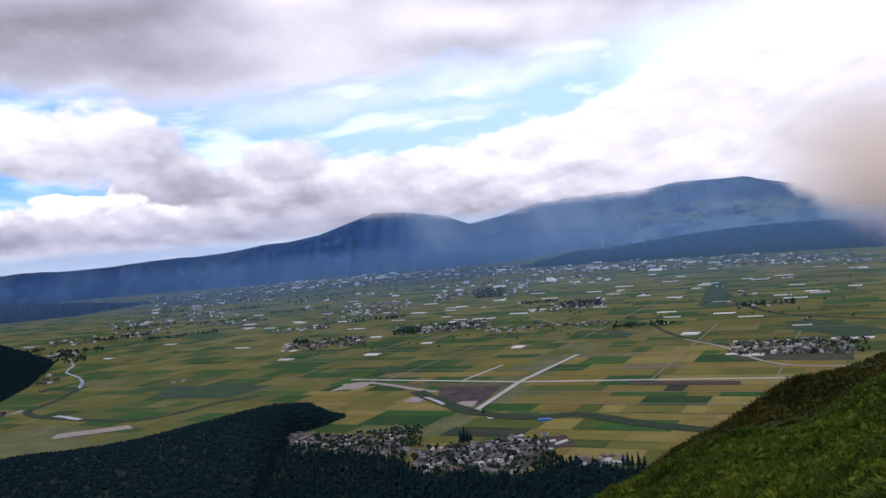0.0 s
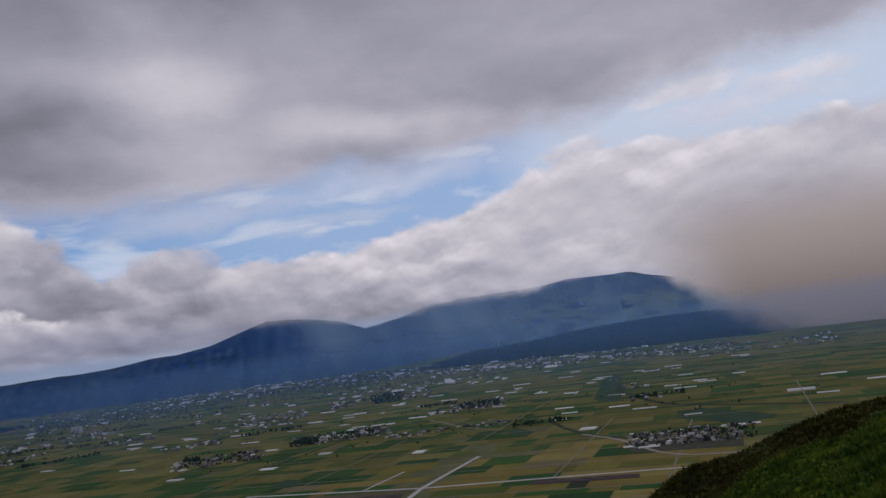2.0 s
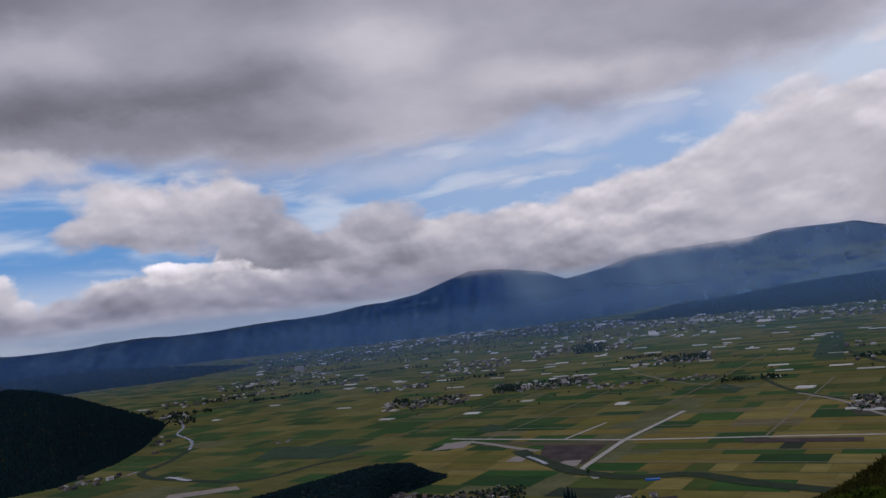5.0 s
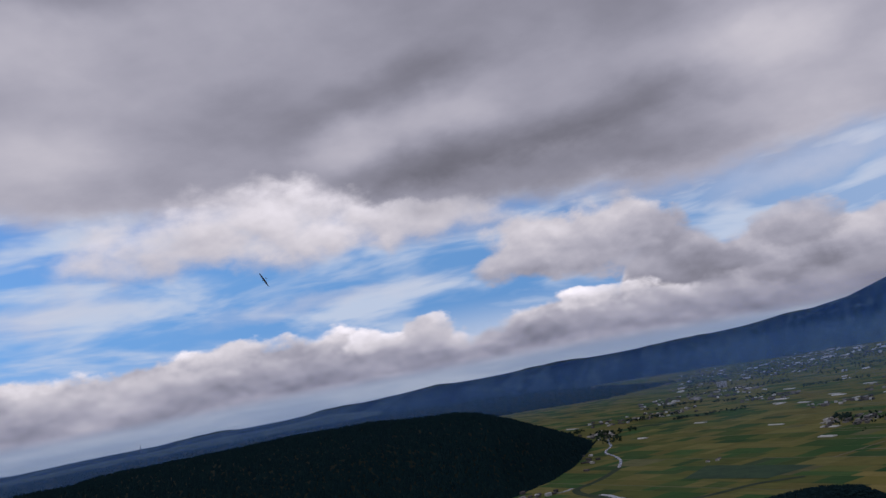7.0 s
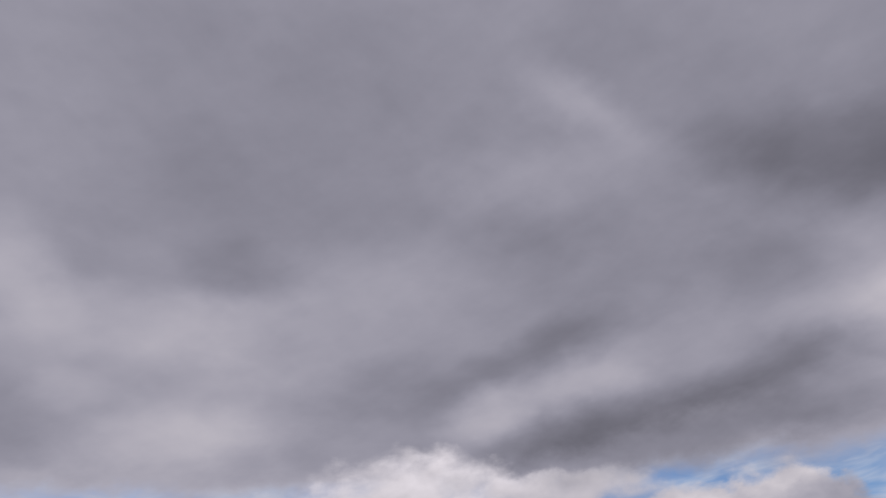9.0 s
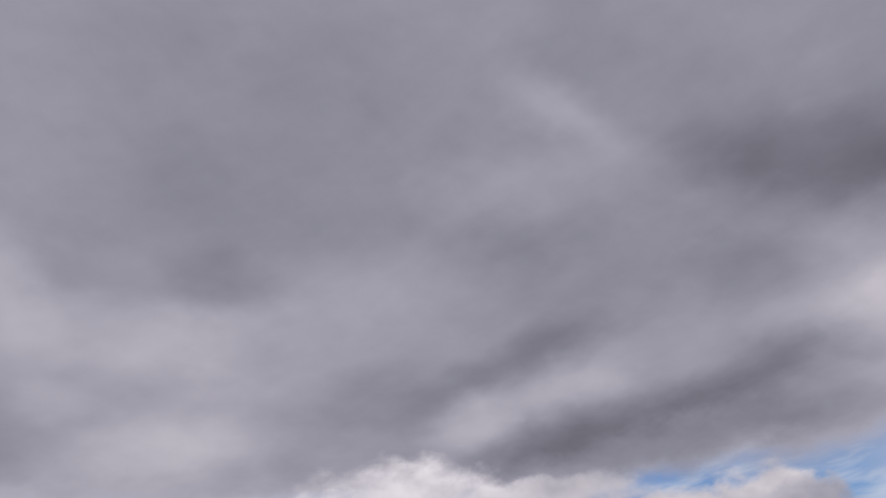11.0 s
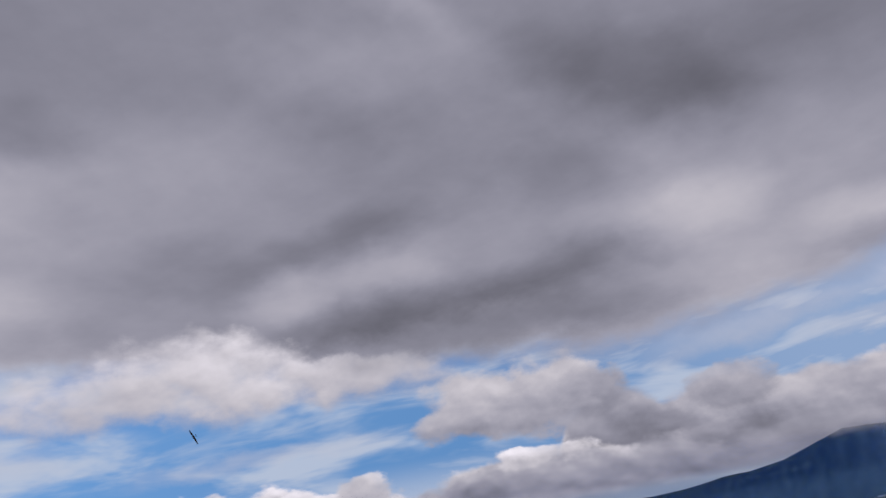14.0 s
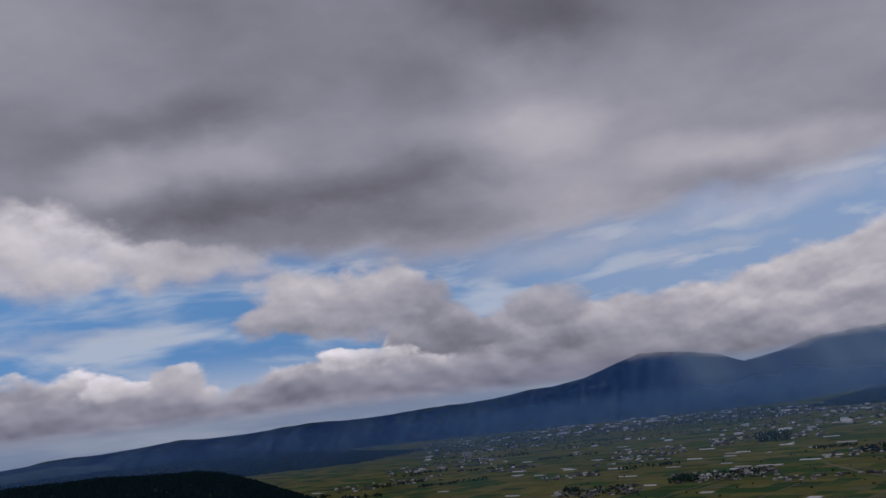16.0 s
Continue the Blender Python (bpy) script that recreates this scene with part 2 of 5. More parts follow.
PUFFS = [(-27.0, 8.1, 6.2, 2.7, -4, 0.56, 0.31, 0.55, 1.0, 0.8), (-23.6, 8.9, 3.8, 2.2, 0, 0.58, 0.34, 0.6, 1.0, 0.8), (-30.4, 7.3, 3.2, 1.5, 0, 0.48, 0.32, 0.7, 0.9, 0.8),
         (-21.0, 7.3, 3.0, 2.2, 0, 0.40, 0.23, 0.7, 1.0, 0.8), (-22.4, 6.2, 2.6, 1.5, 0, 0.38, 0.25, 0.8, 0.95, 0.8)]
FRONT_PUFFS = [(-36.0, 11.6, 7.0, 1.7, -4, 0.58, 0.44, 0.9, 0.95, 0.6, 0.3), (-37.0, 11.1, 9.5, 2.1, -5, 0.54, 0.42, 1.3, 0.9, 0.6, 0.3), (-54.0, 11.7, 8.2, 2.6, 5, 0.60, 0.45, 1.1, 0.95, 0.7, 0.3), (-46.0, 12.4, 9.8, 3.6, -9, 0.68, 0.45, 0.9, 1.0, 0.8, 0.35),
               (-27.5, 13.2, 13, 2.4, 2, 0.27, 0.16, 1.5, 0.85, 0.5, 0.3)]
# bearing, elevation, half width, half height, tilt, strength
HIGH_SHADES = [(2, 27, 12, 5, 0, -0.06), (-19, 23, 6, 4, 0, -0.045), (-60, 42, 20, 7, 0, -0.03), (-13.7, 27.9, 10.5, 3.7, -24, -0.11), (-11.2, 30.2, 10.7, 4.6, -33, -0.03), (-58.4, 34.1, 11.8, 5.4, -14, -0.04), (-57.8, 28.8, 5.1, 2.7, -3, -0.05),
               (-34.5, 20.9, 7.6, 1.9, 7, -0.065), (-27.9, 25.6, 14.5, 3.9, -22, -0.03), (-45.9, 19.5, 7.6, 2.7, 6, -0.05), (-37.4, 20.3, 8.0, 2.2, 12, -0.035),
               (4.1, 19.0, 9.1, 3.7, -4, -0.03), (-8.9, 24.3, 5.3, 2.3, -16, -0.03), (-1.5, 20.7, 11.8, 4.2, 3, -0.03)]
LOW_SHADES = [(-32.8, 14.5, 9.1, 2.4, 0, -0.13), (-22.0, 15.2, 8.6, 2.3, 5, -0.115), (2.0, 12.9, 6.5, 1.3, 1, -0.12), (-20.5, 12.1, 8.8, 2.1, 2, -0.05), (14.6, 15.7, 9.9, 3.2, 0, -0.04),
              (30.2, 14.7, 7.1, 2.3, -3, -0.03)]
HIGH_LIGHTS = [(-8, 21, 8, 3, 0, 0.05), (-63, 22, 9, 3, 0, 0.06), (-50, 22, 20, 7, 0, 0.04), (-28.0, 35.6, 7.3, 2.3, -37, 0.08), (-33.1, 31.8, 10.9, 2.7, -10, 0.045), (-62.8, 25.3, 9.2, 2.7, -6, 0.10), (-72.2, 27.4, 6.4, 4.2, -49, 0.13), (-49.0, 26.7, 9.2, 3.5, -2, 0.03),
               (-67.9, 20.6, 4.6, 2.3, 6, 0.06), (-22.0, 19.9, 6.6, 2.7, 17, 0.04), (-3.0, 18.2, 6.4, 2.7, 13, 0.03)]
LOW_LIGHTS = [(2.0, 17.0, 22.0, 6.0, 2, 0.07), (-10.0, 14.5, 9.0, 2.6, 4, 0.08), (20.0, 18.5, 14.0, 4.0, 0, 0.05), (-33.7, 17.8, 7.0, 2.3, 13, 0.11), (-41.3, 17.1, 4.6, 1.9, 3, 0.14), (-10.2, 18.0, 5.0, 2.6, 8, 0.13), (-14.0, 18.6, 7.0, 2.4, -4, 0.07), (-61.5, 17.9, 7.3, 2.3, 0, 0.16), (0.1, 14.4, 4.8, 1.9, -6, 0.13),
              (5.7, 13.8, 4.7, 1.6, -3, 0.10), (8.1, 14.0, 3.1, 1.2, -1, 0.06)]
SKY = cloudy_sky()

world = bpy.data.worlds.new("sky")
scene.world = world
world.use_nodes = True
wk = Nodes(world.node_tree)
wk.tree.nodes.clear()
wdir = wk.add("ShaderNodeTexCoord")
wsky = wk.add("ShaderNodeGroup")
wsky.node_tree = SKY
wk.put(wsky.inputs[0], wdir.outputs["Generated"])
wbg = wk.add("ShaderNodeBackground")
wk.put(wbg.inputs["Color"], wsky.outputs[0])
wbg.inputs["Strength"].default_value = 1.0
wk.put(wk.add("ShaderNodeOutputWorld").inputs[0], wbg.outputs[0])

sun = new("sun", bpy.data.lights.new("sun", "SUN"))
sun.data.energy, sun.data.angle, sun.data.color = 0.5, radians(10), (1.0, 0.95, 0.86)
sun.matrix_world = look((0, 0, 900), Vector((0, 0, 900)) - heading(SUN_AZ, SUN_EL))


# ---- materials ----
def material(name, colours, scale, fine=None, rough=0.9, bump=0.0, spread=None, metallic=0.0, gloss=0.25, patchy=0.0):
    """Two scales of noise between colours; spread: 'island' or 'object' shifts each piece along them; patchy: how far broad patches rule over the pieces."""
    m = bpy.data.materials.new(name)
    m.use_nodes = True
    k = Nodes(m.node_tree)
    bs = k.tree.nodes["Principled BSDF"]
    pos = k.add("ShaderNodeNewGeometry")
    if spread == "object":
        ob = k.add("ShaderNodeObjectInfo")
        coord, rnd = k.add("ShaderNodeTexCoord").outputs["Object"], ob.outputs["Random"]
    else:
        coord, rnd = pos.outputs["Position"], pos.outputs["Random Per Island"] if spread == "island" else None
    a = k.noise(coord, 1.0 / scale, 4, 0.55)
    b = k.noise(coord, 1.0 / (fine or scale / 9.0), 4, 0.6)
    v = k.math("ADD", k.math("MULTIPLY", a, 0.6), k.math("MULTIPLY", b, 0.4))
    if rnd is not None:
        v = k.math("MULTIPLY", k.math("SUBTRACT", v, 0.5), 0.55 + 2.4 * patchy)
        v = k.math("ADD", v, k.math("MULTIPLY_ADD", k.math("SUBTRACT", rnd, 0.5), 1.0 - 0.6 * patchy, 0.5))
    else:
        v = k.smooth(v, 0.3, 0.7)
    n = len(colours)
    col = k.ramp(v, [(i / (n - 1), c) for i, c in enumerate(colours)])
    k.put(bs.inputs["Base Color"], col)
    bs.inputs["Roughness"].default_value, bs.inputs["Metallic"].default_value = rough, metallic
    bs.inputs["Specular IOR Level"].default_value = gloss
    if bump:
        bn = k.add("ShaderNodeBump")
        bn.inputs["Distance"].default_value = bump
        k.put(bn.inputs["Height"], b)
        k.put(bs.inputs["Normal"], bn.outputs[0])
    return m


def field_material(name, spread, green=0.0):
    """Rice and vegetable plots: one crop colour a plot, with drill rows and uneven growth."""
    m = bpy.data.materials.new(name)
    m.use_nodes = True
    k = Nodes(m.node_tree)
    bs = k.tree.nodes["Principled BSDF"]
    pos = k.add("ShaderNodeNewGeometry")
    rnd = k.add("ShaderNodeObjectInfo").outputs["Random"] if spread == "object" else pos.outputs["Random Per Island"]
    crop = k.ramp(rnd, [(0.0, (0.250, 0.198, 0.056)), (0.20, (0.300, 0.245, 0.080)), (0.36, (0.215, 0.188, 0.048)), (0.50, (0.155, 0.160, 0.038)), (0.62, (0.078, 0.120, 0.028)),
                        (0.72, (0.032, 0.115, 0.026)), (0.87, (0.022, 0.085, 0.027)), (0.95, (0.22, 0.19, 0.105)), (0.985, (0.030, 0.052, 0.042))], "CONSTANT")
    # each plot a little lighter, greener or riper than the next of its kind
    own = k.math("FRACT", k.math("MULTIPLY", rnd, 173.3))
    crop = k.mix(k.math("MULTIPLY", own, 0.22), crop, (0.095, 0.115, 0.03))
    if green:
        crop = k.mix(green, crop, (0.058, 0.108, 0.042))
    px, py, pz = k.split(pos.outputs["Position"])
    c, s = math.cos(radians(-25)), math.sin(radians(-25))
    along = k.math("ADD", k.math("MULTIPLY", px, c), k.math("MULTIPLY", py, s))
    across = k.math("SUBTRACT", k.math("MULTIPLY", py, c), k.math("MULTIPLY", px, s))
    rows = k.noise(k.xyz(k.math("MULTIPLY", along, 0.012), k.math("MULTIPLY", across, 0.07), 0.0), 1.0, 4, 0.6)
    a = k.noise(pos.outputs["Position"], 0.02, 4, 0.6)
    b = k.noise(pos.outputs["Position"], 0.25, 3, 0.6)
    ripe = k.smooth(k.noise(pos.outputs["Position"], 0.006, 3, 0.5), 0.35, 0.7)
    crop = k.mix(k.math("MULTIPLY", ripe, 0.16), crop, (0.16, 0.135, 0.036))
    f = k.math("MULTIPLY_ADD", a, 0.40, k.math("MULTIPLY_ADD", b, 0.30, k.math("MULTIPLY_ADD", rows, 0.6, k.math("MULTIPLY_ADD", own, 0.22, 0.0))))
    k.put(bs.inputs["Base Color"], k.mix(1.0, crop, k.xyz(f, f, f), "MULTIPLY"))
    bs.inputs["Roughness"].default_value = 0.95
    bs.inputs["Specular IOR Level"].default_value = 0.1
    return m


M_GROUND = material("field_margin", [(0.06, 0.08, 0.028), (0.10, 0.11, 0.042), (0.15, 0.14, 0.06)], 60, 8)
M_FIELD, M_FIELD_BULK = field_material("crop", "object"), field_material("crop_far", "island", 0.40)
M_ROAD = material("pale_road", [(0.34, 0.33, 0.31), (0.42, 0.40, 0.38), (0.50, 0.48, 0.45)], 20, 3)
M_TRACK = material("farm_track", [(0.15, 0.13, 0.09), (0.22, 0.19, 0.14)], 20, 3)
M_BARE = material("turned_earth", [(0.025, 0.018, 0.020), (0.050, 0.036, 0.037), (0.085, 0.066, 0.058)], 30, 4)
M_GRAVEL = material("gravel", [(0.25, 0.22, 0.20), (0.33, 0.30, 0.28)], 15, 2)
M_BANK = material("river_bank", [(0.010, 0.024, 0.012), (0.018, 0.036, 0.016), (0.030, 0.048, 0.020)], 25, 4)
# pale grey base colour paints the sky's reflection on the rivers
M_WATER = material("sky_grey_water", [(0.20, 0.22, 0.23), (0.30, 0.31, 0.32)], 30, 5, rough=0.15)
# cedar leans blue: haze put into the leaf colour
M_CEDAR = material("cedar", [(0.0065, 0.019, 0.026), (0.008, 0.023, 0.028), (0.011, 0.028, 0.031)], 40, 3, spread="island", gloss=0.02)
M_LEAF = material("broadleaf", [(0.008, 0.018, 0.009), (0.014, 0.028, 0.012), (0.024, 0.040, 0.016)], 20, 2, spread="island")
# near-black: shade between trees put into the colour
M_WOOD_SHADE = material("forest_floor", [(0.005, 0.010, 0.007), (0.010, 0.017, 0.010)], 60, 6)
# trees of the plain, with hazy blue mixed into their green
M_GROVE = material("grove", [(0.012, 0.026, 0.020), (0.018, 0.036, 0.026), (0.028, 0.050, 0.032)], 20, 3, spread="island", gloss=0.05)
M_BARK = material("bark", [(0.05, 0.04, 0.03), (0.09, 0.07, 0.05)], 1, 0.2)
def slope_material():
    """Far forest slopes: dark woods, lighter gullies and ribs, pasture low on the side of the high cone."""
    m = bpy.data.materials.new("far_slopes")
    m.use_nodes = True
    k = Nodes(m.node_tree)
    bs = k.tree.nodes["Principled BSDF"]
    pos = k.add("ShaderNodeNewGeometry").outputs["Position"]
    x, y, z = k.split(pos)
    ribs = k.noise(k.xyz(k.math("MULTIPLY", x, 0.012), k.math("MULTIPLY", y, 0.002), k.math("MULTIPLY", z, 0.004)), 1.0, 5, 0.6, 0.6)
    woods = k.noise(pos, 0.02, 5, 0.62)
    col = k.mix(k.smooth(ribs, 0.35, 0.68), (0.003, 0.009, 0.010), (0.034, 0.058, 0.044))
    col = k.mix(k.smooth(woods, 0.50, 0.70, 0.0, 0.8), col, (0.060, 0.090, 0.055))
    grass = k.noise(k.xyz(k.math("MULTIPLY", x, 0.006), k.math("MULTIPLY", y, 0.006), k.math("MULTIPLY", z, 0.022)), 1.0, 5, 0.6)
    side = k.math("MULTIPLY", k.smooth(x, 250.0, 1500.0), k.smooth(z, 400.0, 320.0))
    col = k.mix(k.math("MULTIPLY", side, k.smooth(grass, 0.38, 0.55)), col, (0.19, 0.24, 0.10))
    k.put(bs.inputs["Base Color"], col)
    bs.inputs["Roughness"].default_value, bs.inputs["Specular IOR Level"].default_value = 0.95, 0.1
    return m


M_MOUNT = slope_material()
M_MEADOW = material("far_meadow", [(0.03, 0.05, 0.03), (0.06, 0.085, 0.04), (0.085, 0.11, 0.05)], 200, 25)
M_GRASS = material("hill_turf", [(0.012, 0.020, 0.004), (0.030, 0.044, 0.006), (0.060, 0.074, 0.010)], 9, 0.8, bump=0.1)
M_BLADE = material("grass_blades", [(0.010, 0.022, 0.004), (0.028, 0.052, 0.006), (0.064, 0.096, 0.009), (0.125, 0.145, 0.016)], 5, 1.0, spread="island", rough=0.85, gloss=0.06, patchy=0.8)
M_DRY = material("olive_scrub", [(0.016, 0.018, 0.005), (0.036, 0.037, 0.008), (0.062, 0.058, 0.012)], 8, 1.0, spread="island", rough=0.9, gloss=0.06, patchy=0.7)
M_WALL = material("house_wall", [(0.20, 0.18, 0.16), (0.42, 0.40, 0.37), (0.62, 0.60, 0.57)], 4, 0.5, spread="object")
M_TILE = material("grey_roof_tile", [(0.05, 0.048, 0.058), (0.11, 0.10, 0.115), (0.20, 0.185, 0.195)], 3, 0.3, rough=0.6, spread="object")
M_RED = material("brown_roof_tile", [(0.11, 0.065, 0.055), (0.20, 0.14, 0.12)], 3, 0.3, rough=0.7, spread="object")
M_TIN = material("pale_metal_roof", [(0.28, 0.29, 0.31), (0.44, 0.44, 0.45)], 3, 0.3, rough=0.45, spread="object")
M_TOWN = material("far_roofs", [(0.045, 0.046, 0.052), (0.075, 0.072, 0.078), (0.13, 0.12, 0.12), (0.26, 0.25, 0.25), (0.60, 0.60, 0.60)], 20, 3, spread="island")
M_FILM = material("greenhouse_film", [(0.36, 0.36, 0.35), (0.60, 0.60, 0.59)], 12, 1, rough=0.4, spread="object")
M_BLUE = material("blue_sheet", [(0.03, 0.12, 0.42), (0.05, 0.17, 0.52)], 6, 0.6, rough=0.5)
M_DARK = material("dark_airframe", [(0.012, 0.012, 0.016), (0.02, 0.02, 0.026)], 0.5, 0.05, rough=0.4)


# ---- land ----
def squeeze(r):
    """Pulls flat-sheet distances in beyond 2.4 km, shaped to fit the camera's view."""
    r = np.asarray(r, float)
    return np.where(r < 2400, r, 2400 + 2200 * (1 - np.exp(-(np.maximum(r, 2400) - 2400) / 2200)))


def unsqueeze(q):
    q = np.asarray(q, float)
    return np.where(q < 2400, q, 2400 - 2200 * np.log(np.maximum(1e-4, 1 - (np.maximum(q, 2400) - 2400) / 2200)))


def plain_z(q):
    """Height of the plain at the distance q from the lookout."""
    q = np.asarray(q, float)
    return np.where(q < 2400, 0.0, H - q * H / np.maximum(unsqueeze(q), 1.0))


def lay(x, y, up=0.0):
    """Flat sheet to world, pulled along the camera's rays; also the scale there."""
    x, y = np.asarray(x, float), np.asarray(y, float)
    r = np.maximum(np.hypot(x, y), 1e-6)
    s = squeeze(r) / r
    return np.stack([x * s, y * s, H - H * s + up], -1), s


def sheet_at(az, dip):
    """Flat-sheet place of a bearing and a depression."""
    r = H / np.tan(np.radians(dip))
    return r * np.sin(np.radians(az)), r * np.cos(np.radians(az))


def mesh_from(name, verts, faces, mat, smooth=False):
    """verts (n,3), faces (m,3 or 4) as arrays."""
    me = bpy.data.meshes.new(name)
    verts, faces = np.asarray(verts, np.float32), np.asarray(faces, np.int32)
    n = faces.shape[1]
    me.vertices.add(len(verts))
    me.vertices.foreach_set("co", verts.ravel())
    me.loops.add(faces.size)
    me.loops.foreach_set("vertex_index", faces.ravel())
    me.polygons.add(len(faces))
    me.polygons.foreach_set("loop_start", np.arange(0, faces.size, n, dtype=np.int32))
    me.update(calc_edges=True)
    me.polygons.foreach_set("use_smooth", np.full(len(faces), smooth))
    me.materials.append(mat)
    return me


def grid_faces(rows, cols):
    i = np.arange((rows - 1) * cols).reshape(rows - 1, cols)[:, :-1].ravel()
    return np.stack([i, i + 1, i + cols + 1, i + cols], 1)


RNG = np.random.default_rng(7)


def wave(x, y, seed, octaves=5, rough=0.5):
    """Smooth uneven field of unit size, from sines in many directions."""
    g = np.random.default_rng(seed)
    out, amp = np.zeros(np.broadcast(x, y).shape), 1.0
    for o in range(octaves):
        for _ in range(4):
            a, p = g.uniform(0, 2 * np.pi), g.uniform(0, 2 * np.pi)
            f = 2.0 ** o * g.uniform(0.75, 1.3)
            out += amp * 0.35 * np.sin(f * (x * np.cos(a) + y * np.sin(a)) + p)
        amp *= rough
    return out


# the plain: one disc, bent up far off to look level from the camera
rad = np.concatenate([np.linspace(0, 2400, 30), np.linspace(2440, 4575, 60)])
ang = np.radians(np.arange(0, 361, 1.0))
RR, AA = np.meshgrid(rad, ang, indexing="ij")
gv = np.stack([RR * np.sin(AA), RR * np.cos(AA), plain_z(RR)], -1).reshape(-1, 3)
ground = tagged(new("ground", mesh_from("ground", gv, grid_faces(len(rad), len(ang))[:, ::-1], M_GROUND, True)),
                "valley plain of green and brown field margins, far side bent up", "ground", kind="structure")

GRID = -25.0  # the way the long field rows run
GU = np.array([math.cos(radians(GRID)), math.sin(radians(GRID))])
GV = np.array([-GU[1], GU[0]])
ORIGIN = np.array(sheet_at(2.42, 10.12))  # the crossroads


def sheet_uv(u, v):
    return ORIGIN[0] + u * GU[0] + v * GV[0], ORIGIN[1] + u * GU[1] + v * GV[1]


def bearing_dip(x, y):
    return np.degrees(np.arctan2(x, y)), np.degrees(np.arctan(H / np.hypot(x, y)))


# plots, row by row across the plain
plots = []
v = -760.0
row = 0
while v < 8600:
    deep = (76.0 + 22 * math.sin(row * 2.1)) * (0.72 if v < -60 else 0.68 if v > 900 else 1) * (1 + max(0, v - 600) / 6000)
    if row % 5 == 4:
        v += 7
    u = -7200.0 + RNG.uniform(0, 80)
    while u < 5200:
        wide = RNG.choice([38, 56, 78, 104, 140]) * RNG.uniform(0.9, 1.1) * (1 + max(0, v - 300) / 2500)
        x, y = sheet_uv(u + wide / 2, v + deep / 2)
        a, dp = bearing_dip(x, y)
        if y > 500 and -40 < a < 40 and 1.62 < dp < 16.5 and not (abs(u + wide / 2) < wide / 2 + 7 and abs(v) < 450):
            if not (a < -26 and dp > 9.3):
                plots.append((u, v, wide - 1.0, deep - 1.3, a, dp))
        u += wide
    v += deep
    row += 1


def near_plot(p):
    return -11 < p[4] < 22 and p[5] > 8.6


close = [p for p in plots if near_plot(p)][:300]
rest = [p for p in plots if p not in close]


def plot_corners(p, up):
    u, v, w, dd = p[:4]
    xs, ys = sheet_uv(np.array([u, u + w, u + w, u]), np.array([v, v, v + dd, v + dd]))
    return lay(xs, ys, up)[0]


vb = np.concatenate([plot_corners(p, 0.35) for p in rest])
fields_far = new("field_patchwork", mesh_from("field_patchwork", vb, np.arange(len(vb)).reshape(-1, 4), M_FIELD_BULK))
tagged(fields_far, "patchwork of golden ripe and green rice fields", "fields", kind="stuff")


def part(name, me, parent, label=""):
    ob = new(name, me)
    ob.parent = parent
    if label:
        ob["label"] = label
    return ob


# ---- roads, rivers and bare ground on the plain ----
def ribbon(name, points, width, mat, up, label, category, smooth_steps=6):
    """A strip along flat-sheet points, rounded at the bends."""
    p = np.array(points, float)
    t = np.arange(len(p))
    tt = np.linspace(0, len(p) - 1, (len(p) - 1) * smooth_steps + 1)
    c = np.stack([np.interp(tt, t, p[:, 0]), np.interp(tt, t, p[:, 1])], 1)
    if len(p) > 2 and smooth_steps > 1:
        for _ in range(smooth_steps):
            c[1:-1] = (c[:-2] + 2 * c[1:-1] + c[2:]) / 4
    d = np.gradient(c, axis=0)
    d /= np.linalg.norm(d, axis=1)[:, None]
    n = np.stack([-d[:, 1], d[:, 0]], 1)
    w = width * (1 + 0.06 * np.sin(np.arange(len(c)) * 1.7))[:, None] / 2
    l, r = c + n * w, c - n * w
    vv = np.stack([lay(l[:, 0], l[:, 1], up)[0], lay(r[:, 0], r[:, 1], up)[0]], 1).reshape(-1, 3)
    return tagged(new(name, mesh_from(name, vv, grid_faces(len(c), 2)[:, ::-1], mat)), label, category, kind="structure")


def dips(*pairs):
    return [sheet_at(a, d) for a, d in pairs]


def uv_line(*pairs):
    return [sheet_uv(u, v) for u, v in pairs]


ribbon("road", dips((-9.0, 8.9), (2.42, 10.12), (14, 10.62), (21.5, 10.75)), 11, M_ROAD, 0.8, "pale straight road between rice fields", "road", 1)
ribbon("road", dips((-0.7, 11.75), (2.42, 10.12), (6.5, 8.6)), 11, M_ROAD, 0.9, "pale farm road crossing the rice fields", "road", 1)
ribbon("road", uv_line((-135, 12), (-120, 200)), 7, M_ROAD, 0.9, "short pale farm road beside green plots", "road", 1)
ribbon("road", dips((-9.6, -9.0 + 18.2), (-8.2, 9.15), (-6.5, 9.5), (-4.7, 10.0), (-3.3, 10.3)), 16, M_GRAVEL, 0.85, "pale gravel works road along the river", "road")
ribbon("road", dips((13.5, 8.0), (16, 8.6), (18, 9.6), (20, 10.0), (24, 10.1)), 9, M_GRAVEL, 0.8, "dull grey road curving past a village", "road")
ribbon("road", dips((3.5, 5.8), (6, 6.7), (8.3, 7.1)), 10, M_TRACK, 0.8, "narrow farm road across far fields", "road")
for n_track, (vv0, u0, u1) in enumerate([(-95, 20, 560), (-190, 20, 470), (150, -620, 700), (300, -760, 760), (470, -900, 900), (690, -1000, 1000), (950, -1200, 1200)]):
    ribbon("farm_track", uv_line((u0, vv0), (u1, vv0)), 4.5, M_TRACK, 0.6, "thin brown farm track between plots", "track", 1)
